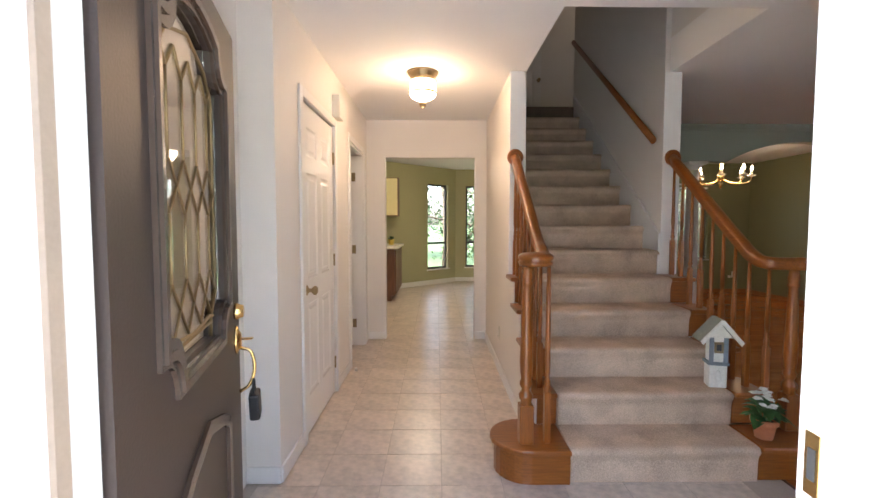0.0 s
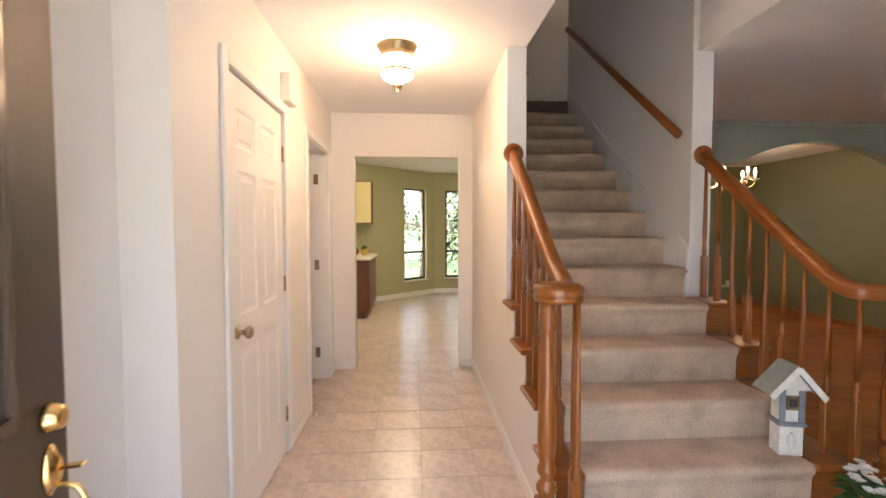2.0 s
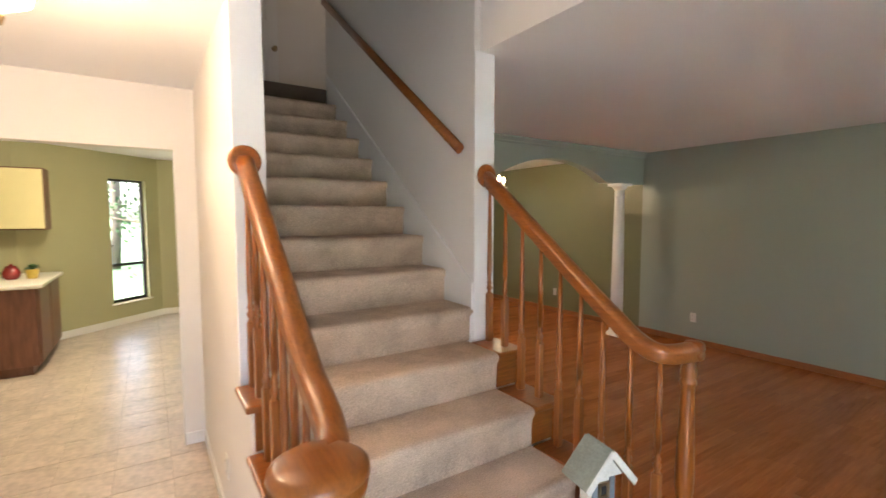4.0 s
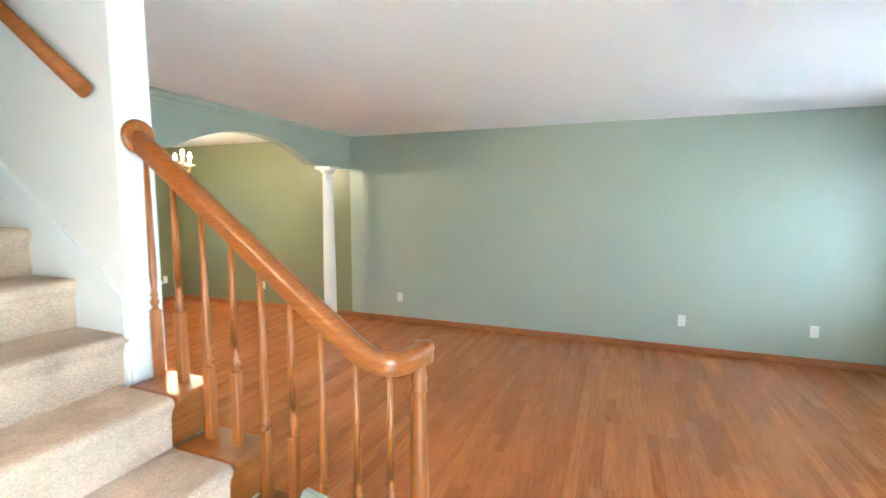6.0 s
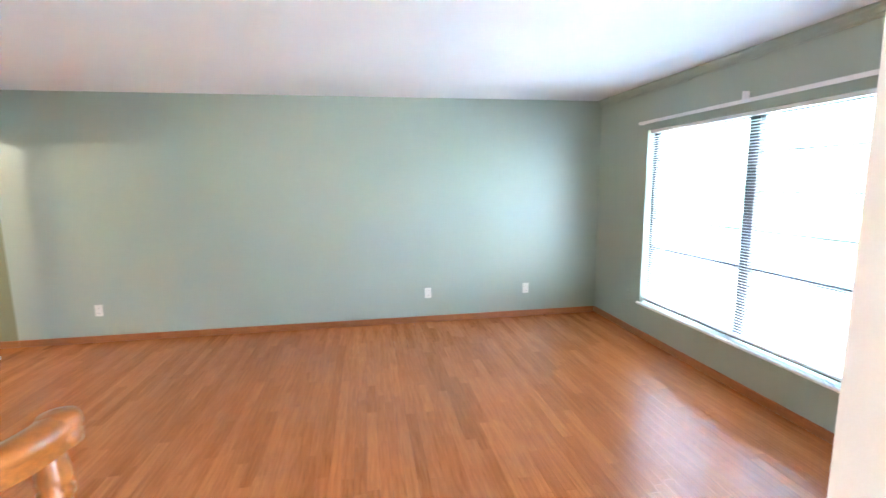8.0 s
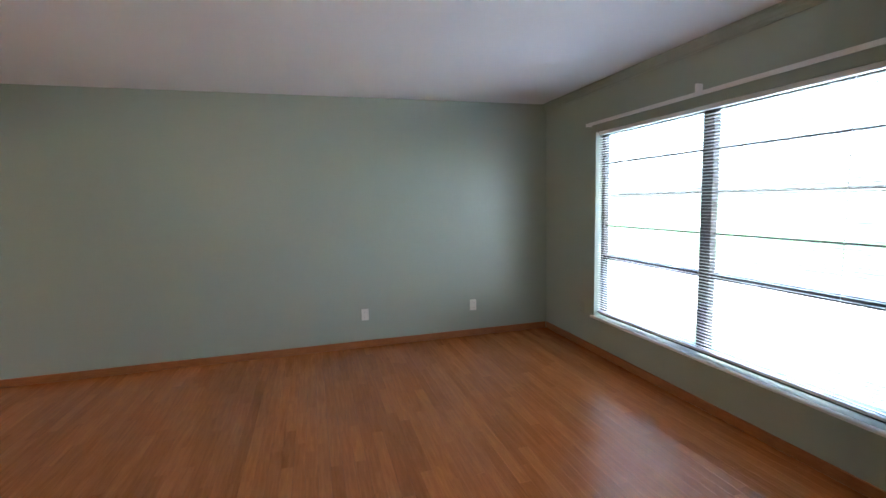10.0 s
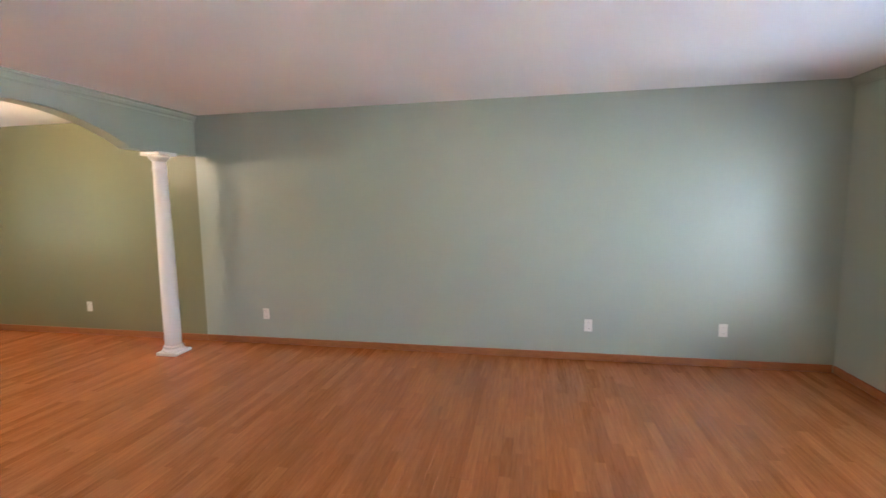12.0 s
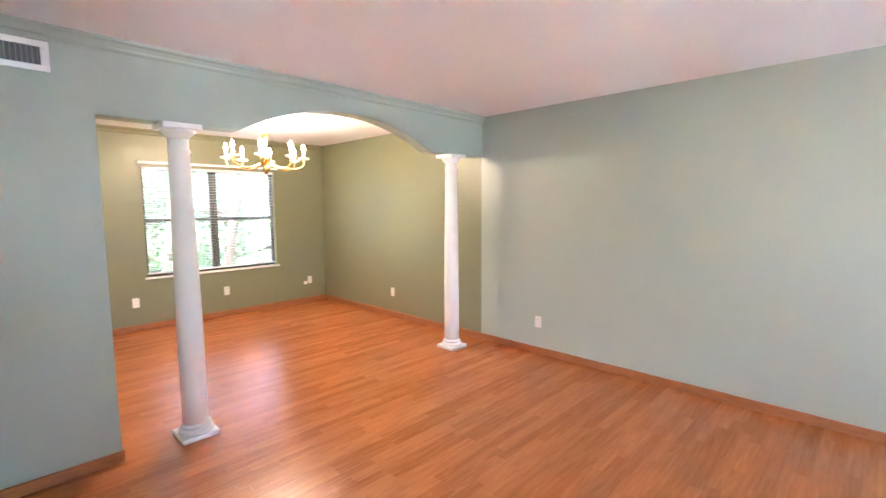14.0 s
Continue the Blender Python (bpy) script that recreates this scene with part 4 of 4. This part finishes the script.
ch = thing("chandelier", "brass eight-arm chandelier with lit candle bulbs", "chandelier", m=pose(5.09, 7.1, 0))
part("canopy", lathe(bmesh.new(), [(0.06, CEIL - 0.0005), (0.058, CEIL - 0.015), (0.03, CEIL - 0.03), (0.008, CEIL - 0.036)], 20), BRASS, ch)
part("chain", lathe(bmesh.new(), [(0.006, 2.27), (0.006, CEIL - 0.036)], 6), BRASS, ch)
part("stem", lathe(bmesh.new(), [(0.008, 2.27), (0.035, 2.26), (0.044, 2.23), (0.03, 2.17), (0.02, 2.12), (0.02, 2.08), (0.04, 2.04), (0.052, 1.99), (0.042, 1.95), (0.018, 1.93), (0.03, 1.90), (0.036, 1.88), (0.02, 1.85), (0.012, 1.83), (0.004, 1.82)], 18), BRASS, ch, "turned brass body")
FLAME = glowing("lit_bulb", (1.0, 0.72, 0.42), 12.0)
CANDLE = grainy("candle_sleeve", (0.82, 0.78, 0.70), 0.5, bump=0.0)
for i in range(8):
    q = math.radians(45 * i + 14)
    c, s = math.cos(q), math.sin(q)
    arm = part("arm", sweep(bmesh.new(), smooth_path([(0.03 * c, 0.03 * s, 1.95), (0.14 * c, 0.14 * s, 1.90), (0.28 * c, 0.28 * s, 1.885), (0.36 * c, 0.36 * s, 1.92), (0.37 * c, 0.37 * s, 1.975)], 4), circle(0.008, 7)), BRASS, ch, "curved brass arm")
    o = pose(0.37 * c, 0.37 * s, 1.975)
    part("cup", lathe(bmesh.new(), [(0.012, 0), (0.046, 0.010), (0.056, 0.020), (0.054, 0.024), (0.02, 0.017)], 16, o), CANDLE, arm)
    part("candle", lathe(bmesh.new(), [(0.016, 0.0175), (0.016, 0.09)], 10, o), CANDLE, arm)
    part("bulb", lathe(bmesh.new(), [(0.009, 0.091), (0.014, 0.105), (0.015, 0.118), (0.009, 0.142), (0.002, 0.162)], 10, o), FLAME, arm)
bulb("chandelier_light", 5.09, 7.1, 2.12, 2.7, 0.06, WARM)

# ---- things on the stairs ----
bh = thing("birdhouse", "white and grey wooden birdhouse standing on the carpeted stair", "birdhouse", m=pose(2.562, 3.07, RISER * 2 + 0.003, 0, 0, -12) @ Matrix.Diagonal((0.84, 0.88, 1.03, 1)))
PALE = grainy("weathered_white_paint", (0.72, 0.71, 0.64), 0.7, scale=18, vary=0.14, fine=120, bump=0.15)
SLATE = grainy("grey_blue_paint", (0.20, 0.23, 0.25), 0.7, scale=18, vary=0.2, fine=120, bump=0.15)
ROOF = grainy("roof_grey_green", (0.26, 0.29, 0.25), 0.8, scale=12, vary=0.2, fine=90, bump=0.2)
part("base_block", box(bmesh.new(), -0.056, 0.056, -0.045, 0.045, 0, 0.125, 0.003), PALE, bh)
part("emblem", lathe(bmesh.new(), [(0.024, 0), (0.022, 0.004), (0.01, 0.006)], 12, pose(0, -0.0452, 0.065, 90, 0, 0) @ Matrix.Diagonal((0.8, 1.5, 1, 1))), PALE, bh)
part("ledge", box(bmesh.new(), -0.066, 0.066, -0.055, 0.055, 0.126, 0.142, 0.002), SLATE, bh)
part("tower", prism(bmesh.new(), [(-0.05, 0.143), (0.05, 0.143), (0.05, 0.285), (0, 0.365), (-0.05, 0.285)], "y", -0.04, 0.045), PALE, bh)
for x in (-0.045, 0.045):
    part("corner_board", box(bmesh.new(), x - 0.014, x + 0.014, -0.0465, -0.0405, 0.143, 0.285, 0.001), SLATE, bh)
fr = bmesh.new()
for r in ((-0.028, -0.016, -0.05, -0.041, 0.195, 0.255), (0.016, 0.028, -0.05, -0.041, 0.195, 0.255), (-0.016, 0.016, -0.05, -0.041, 0.195, 0.207), (-0.016, 0.016, -0.05, -0.041, 0.243, 0.255)):
    box(fr, *r)
part("window_frame", fr, OLD_BRASS, bh)
part("hole", box(bmesh.new(), -0.016, 0.016, -0.0425, -0.0405, 0.207, 0.243), SLOT, bh)
for sgn in (-1, 1):
    m = pose(sgn * 0.062, -0.005, 0.318, 0, sgn * 44, 0)
    part("roof", box(bmesh.new(), -0.088, 0.088, -0.085, 0.075, 0.0, 0.012, 0.002, m=m), ROOF, bh)
    part("barge_board", box(bmesh.new(), -0.088, 0.09, -0.093, -0.0855, -0.014, 0.013, 0.002, m=m), PALE, bh)
part("gable", prism(bmesh.new(), [(-0.075, 0.285), (0.075, 0.285), (0, 0.362)], "y", -0.07, -0.0405), PALE, bh)

pot = thing("potted_plant", "white flowering plant in a small terracotta pot", "plant", m=pose(2.665, 2.81, RISER + 0.003))
CLAY = grainy("terracotta", (0.50, 0.19, 0.09), 0.8, scale=12, vary=0.15, fine=120, bump=0.1)
SOIL = grainy("soil", (0.05, 0.035, 0.025), 1.0, scale=40, vary=0.4, fine=150, bump=0.6)
part("pot", lathe(bmesh.new(), [(0.040, 0.0), (0.042, 0.002), (0.056, 0.078), (0.064, 0.079), (0.066, 0.084), (0.066, 0.104), (0.062, 0.107), (0.054, 0.104), (0.052, 0.092)], 22), CLAY, pot)
part("soil", lathe(bmesh.new(), [(0.052, 0.090), (0.02, 0.096)], 14), SOIL, pot)
PLANT_LEAF = grainy("begonia_leaf", (0.05, 0.13, 0.035), 0.4, scale=30, vary=0.35, fine=90, bump=0.2, rnd="island")
PETAL = grainy("white_petal", (0.84, 0.84, 0.80), 0.6, scale=30, vary=0.06, fine=90, bump=0.05)


def blade(bm, base, d, length, width, droop=0.4):
    """One curved, pointed leaf."""
    d = d.normalized()
    side = d.cross(Vector((0, 0, 1)))
    side = side.normalized() if side.length > 1e-3 else Vector((1, 0, 0))
    row = []
    for i in range(5):
        t = i / 4
        c = base + d * length * t - Vector((0, 0, droop * length * t * t))
        w = width * math.sin(math.pi * min(0.97, 0.12 + 0.86 * t)) * 0.5
        row.append((bm.verts.new(c - side * w + Vector((0, 0, w * 0.35))), bm.verts.new(c), bm.verts.new(c + side * w + Vector((0, 0, w * 0.35)))))
    for a, b in zip(row, row[1:]):
        for i in range(2):
            bm.faces.new((a[i], a[i + 1], b[i + 1], b[i])).smooth = True


rnd = random.Random(5)
for i in range(34):
    q, e = rnd.uniform(0, 6.283), rnd.uniform(-0.1, 0.9)
    d = Vector((math.cos(q), math.sin(q), e))
    b = bmesh.new()
    blade(b, Vector((0.02 * math.cos(q), 0.02 * math.sin(q), rnd.uniform(0.10, 0.17))), d, rnd.uniform(0.07, 0.12), rnd.uniform(0.045, 0.065))
    part("leaf", b, PLANT_LEAF, pot)
for i in range(15):
    q, r = rnd.uniform(0, 6.283), rnd.uniform(0.01, 0.085)
    c = Vector((r * math.cos(q), r * math.sin(q), rnd.uniform(0.20, 0.27) - r * 0.5))
    b = bmesh.new()
    for j in range(7):
        qq = j * 0.9 + q
        blade(b, c, Vector((math.cos(qq), math.sin(qq), rnd.uniform(0.2, 1.0))), 0.026, 0.026, 0.2)
    part("blossom", b, PETAL, pot)
st = bmesh.new()
for i in range(8):
    q = i * 0.8
    sweep(st, [(0.015 * math.cos(q), 0.015 * math.sin(q), 0.09), (0.03 * math.cos(q), 0.03 * math.sin(q), 0.15), (0.055 * math.cos(q), 0.055 * math.sin(q), 0.20)], circle(0.0025, 5))
part("stems", st, PLANT_LEAF, pot)

# ---- upstairs door ----
ud = tagged(new("door_4"), "white panel door at the head of the stairs", "door", kind="structure")
ud.matrix_world = pose(1.74, 7.396, RISER * STEPS, 0, 0, 0)
part("leaf", six_panel(bmesh.new(), 0.76, 2.0, 0.035), TRIM, ud).location = (0, -0.03, 0.012)
part("knob", lathe(bmesh.new(), [(0.028, 0), (0.012, 0.008), (0.011, 0.03), (0.026, 0.045), (0.02, 0.062), (0.005, 0.064)], 14, pose(0.72, -0.031, 0.68, 90, 0, 0)), OLD_BRASS, ud, "dark brass knob")

# Assumed source: no lamp is in view, added to brighten the stair head.
ul = thing("ceiling_lamp", "unseen glowing ceiling lamp added to brighten the upper landing", "ceiling lamp", m=pose(3.3, 6.85, UP))
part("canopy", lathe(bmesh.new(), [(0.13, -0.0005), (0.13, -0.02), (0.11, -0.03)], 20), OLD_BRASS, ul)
part("shade", lathe(bmesh.new(), [(0.12, -0.031), (0.11, -0.07), (0.06, -0.10), (0.01, -0.11)], 20), glowing("landing_fill_glow", (1.0, 0.78, 0.55), 0.55), ul)
bulb("landing_fill_light", 3.3, 6.85, UP - 0.25, 0.055, 0.1, (1.0, 0.78, 0.56))

# ---- kitchen ----
CAB = woody("dark_cabinet_wood", (0.10, 0.04, 0.02), (0.22, 0.09, 0.045), 0.4, (10, 10, 1.2), 4)
CREAM = grainy("cream_cabinet_front", (0.66, 0.58, 0.30), 0.45, scale=4, vary=0.05, bump=0.02)
LAMINATE = grainy("pale_counter", (0.70, 0.66, 0.58), 0.35, scale=30, vary=0.1, fine=200, bump=0.02)
cab = thing("base_cabinet", "dark brown wooden base cabinet at the kitchen end", "cabinet")
part("body", box(bmesh.new(), -0.42, 0.25, 7.97, 9.245, 0.10, 0.88, 0.003), CAB, cab)
part("toe_kick", box(bmesh.new(), -0.40, 0.19, 8.02, 9.245, 0.002, 0.099), CAB, cab)
for i in range(2):
    y = 8.0 + i * 0.6
    part("door", box(bmesh.new(), 0.2505, 0.268, y, y + 0.57, 0.12, 0.86, 0.004), CAB, cab)
wt = thing("worktop", "pale laminate worktop on the kitchen cabinet", "worktop")
part("slab", box(bmesh.new(), -0.45, 0.305, 7.93, 9.245, 0.881, 0.92, 0.01, 2), LAMINATE, wt)
uc = thing("wall_cabinet", "cream fronted wall cabinet with brown edges", "cabinet")
part("body", box(bmesh.new(), -0.62, 0.225, 8.92, 9.248, 1.44, 2.15, 0.002), CAB, uc)
for x in (-0.61, -0.18):
    part("door", box(bmesh.new(), x, x + 0.395, 8.90, 8.9195, 1.455, 2.135, 0.004), CREAM, uc, "cream cabinet door")
kp = thing("potted_plant", "small green plant in a yellow pot on the worktop", "plant", m=pose(0.13, 8.6, 0.9205))
part("pot", lathe(bmesh.new(), [(0.045, 0), (0.06, 0.09), (0.062, 0.10), (0.052, 0.098)], 18), grainy("yellow_glaze", (0.62, 0.46, 0.08), 0.3, bump=0.0), kp)
for i in range(26):
    q = rnd.uniform(0, 6.283)
    b = bmesh.new()
    blade(b, Vector((0, 0, 0.09)), Vector((math.cos(q), math.sin(q), rnd.uniform(0.5, 2.5))), rnd.uniform(0.08, 0.13), 0.04)
    part("leaf", b, PLANT_LEAF, kp)
jar = thing("red_jar", "dark red round jar on the worktop", "jar", m=pose(-0.04, 8.6, 0.9205))
part("body", lathe(bmesh.new(), [(0.05, 0), (0.075, 0.03), (0.08, 0.07), (0.06, 0.12), (0.045, 0.13)], 18), grainy("red_glaze", (0.22, 0.02, 0.02), 0.2, bump=0.0), jar)
part("lid", lathe(bmesh.new(), [(0.05, 0.131), (0.045, 0.142), (0.015, 0.15), (0.012, 0.165)], 18), grainy("red_glaze_lid", (0.22, 0.02, 0.02), 0.2, bump=0.0), jar)

kl = thing("kitchen_ceiling_light", "white kitchen ceiling light box, lit", "ceiling light", m=pose(0.75, 7.6, KC))
part("frame", box(bmesh.new(), -0.31, 0.31, -0.31, 0.31, -0.06, -0.0005, 0.01), TRIM, kl)
part("diffuser", box(bmesh.new(), -0.28, 0.28, -0.28, 0.28, -0.085, -0.061, 0.01), glowing("lit_diffuser", (1.0, 0.86, 0.66), 1.2), kl)
bulb("kitchen_light", 0.75, 7.6, KC - 0.2, 3.2, 0.2, (1.0, 0.80, 0.55))

# ---- outdoors ----
setting("ground", boxes((-400, 400, -400, 400, -0.5, -0.2)), GRASS)
setting("porch", boxes((-0.5, 2.678, -1.6, 1.058, -0.2, -0.015)), CONCRETE)
# Near driveway strip is laid wide and pale to bounce daylight onto the ceiling.
setting("driveway", boxes((-6.0, 12.0, -7.5, -2.4, -0.2, -0.185), (-400, 400, -22.0, -16.0, -0.2, -0.183)), ASPHALT)


def tree(x, y, h, seed, crown=1.0, low=0.35, label="leafy green tree standing on the lawn"):
    r = random.Random(seed)
    tr = thing("tree", label, "tree", "garden trees", pose(x, y, -0.2))
    b = bmesh.new()
    lean = Vector((r.uniform(-0.05, 0.05), r.uniform(-0.05, 0.05), 1)) * h
    sweep(b, [lean * t + Vector((0.08 * math.sin(5 * t + seed), 0.08 * math.cos(4 * t), 0)) for t in (0, 0.2, 0.45, 0.7, 0.95)], circle(0.05 + h * 0.012, 8), up=Vector((0, 1, 0)))
    tips = []
    for i in range(14):
        t = low + (0.95 - low) * i / 13
        q = r.uniform(0, 6.283)
        ln = h * 0.30 * crown * (1.15 - 0.7 * abs(t - 0.6))
        a = lean * t
        e = a + Vector((math.cos(q), math.sin(q), r.uniform(0.15, 0.6))) * ln
        m2 = (a + e) / 2 + Vector((0, 0, -0.04 * h))
        sweep(b, [a, m2, e], circle(h * 0.006, 5), up=Vector((0, 1, 0)))
        tips += [e, m2, (e + m2) / 2]
    part("trunk", b, BARK, tr)
    verts, faces = [], []
    for p in tips:
        for j in range(70):
            c = p + Vector((r.gauss(0, 1), r.gauss(0, 1), r.gauss(0, 0.7))) * h * 0.055 * crown
            u = Vector((r.gauss(0, 1), r.gauss(0, 1), r.gauss(0, 1))).normalized()
            v = u.orthogonal().normalized()
            s = h * 0.011 * r.uniform(0.6, 1.5)
            k = len(verts)
            verts += [c - u * s, c + v * s * 0.5, c + u * s, c - v * s * 0.5]
            faces.append((k, k + 1, k + 2, k + 3))
    me = bpy.data.meshes.new("crown")
    me.from_pydata(verts, [], faces)
    me.materials.append(LEAF)
    ob = new("crown", me)
    ob.parent = tr


# Last two trees are added to shade the shrubs and dim the dining window.
for i, (x, y, h, lo) in enumerate([(5.2, -7.5, 7.5, 0.45), (8.2, -15.0, 6.5, 0.2), (2.0, -24, 9, 0.2), (12, -26, 10, 0.2), (-5, -14, 8, 0.3),
                                   (3.2, 17.0, 7, 0.1), (6.2, 16.0, 6.5, 0.1), (9.2, 18, 8, 0.12), (0.2, 21, 8, 0.1), (12.5, 22, 9, 0.1), (-4, 20, 8, 0.1), (5.6, 12.6, 3.0, 0.04), (7.0, 13.2, 3.6, 0.04), (4.3, 14.0, 4.2, 0.05), (1.2, 15.0, 4.5, 0.1), (2.9, 14.6, 4.0, 0.05), (5.0, 19.0, 9.0, 0.05), (7.6, 20.0, 10.0, 0.05), (3.9, 12.6, 6.5, 0.1), (6.7, 12.3, 6.5, 0.1)]):
    tree(x, y, h, 11 + i, 1.15, lo)

for i, (x, y, h) in enumerate([(4.3, 11.2, 2.3), (5.2, 10.8, 1.9), (6.1, 10.8, 2.1), (7.0, 11.1, 2.6), (7.9, 11.0, 2.8), (8.8, 11.4, 3.0)]):
    tree(x, y, h, 71 + i, 1.5, 0.06, "dense green shrub growing outside the dining room window")

# ---- floors, last: pieces one by one ----
setting("floor_subfloor", boxes((-1.4, 7.0, 1.06, 11.6, -0.2, -0.012), (2.68, 7.0, -0.49, 1.06, -0.2, -0.012)), UNDER)
tiles = setting("floor_tile", boxes((-0.14, 2.715, 1.06, Y_KIT, -0.011, -0.003), (-1.4, 2.7, Y_KIT, 11.4, -0.011, -0.003)), GROUT, "beige stone tile floor", "floor")
TS = 0.305
one = mesh_of("tile", box(bmesh.new(), 0.0016, TS - 0.0016, 0.0016, TS - 0.0016, -0.0022, 0.0, 0.0009), TILE)
rest = bmesh.new()
for j in range(-1, 34):
    for i in range(-5, 9):
        x, y = 0.06 + i * TS, 1.18 + j * TS
        if y < Y_KIT and ((-0.15 < x < 1.45) or (x < 2.5 and y < 2.75)) and x > -0.15:
            t = new("tile", one)
            t.parent = tiles
            t.location = (x, y, 0)
        elif Y_KIT <= y and x < 2.4:
            box(rest, x + 0.002, x + TS - 0.002, y + 0.002, y + TS - 0.002, -0.0029, 0.0)
tagged(part("kitchen_tiles", rest, TILES, tiles), kind="stuff")

wood = setting("floor_wood", boxes((2.722, X_LIV_R, Y_FRONT, Y_BACK, -0.011, -0.004)), UNDER, "warm oak coloured laminate strip floor", "floor")
setting("trim", box(bmesh.new(), 2.70, 2.735, 1.2, 2.6, 0.001, 0.009, 0.003), OAK)
PW = 0.066
LENS = (0.42, 0.60, 0.80, 1.0)
strip = [mesh_of("strip", box(bmesh.new(), 0.0004, ln - 0.0004, 0.0004, PW - 0.0004, -0.0039, 0.0), PLANK) for ln in LENS]
V, F = [], []
count = 0
rr = random.Random(3)
for j in range(int((Y_BACK - Y_FRONT) / PW) + 1):
    y = Y_FRONT + j * PW
    x = 2.735 - rr.uniform(0, 0.5)
    while x < X_LIV_R:
        i = rr.randrange(4)
        x2 = x + LENS[i]
        a, b = max(x, 2.735), min(x2, X_LIV_R)
        if b - a > 0.01:
            near = 1.9 < y < 4.6 and 3.6 < x and x2 < 6.2
            if near and count < 300:
                s = new("strip", strip[i])
                s.parent = wood
                s.location = (x, y, 0)
                count += 1
            else:
                k = len(V)
                for zz in (-0.0039, 0.0):
                    V += [(a + 0.0004, y + 0.0004, zz), (b - 0.0004, y + 0.0004, zz), (b - 0.0004, y + PW - 0.0004, zz), (a + 0.0004, y + PW - 0.0004, zz)]
                F += [(k + 4, k + 5, k + 6, k + 7)] + [(k + p, k + (p + 1) % 4, k + 4 + (p + 1) % 4, k + 4 + p) for p in range(4)]
        x = x2
me = bpy.data.meshes.new("strips")
me.from_pydata(V, [], F)
me.materials.append(PLANKS)
st = new("strips", me)
st.parent = wood
tagged(st, kind="stuff")
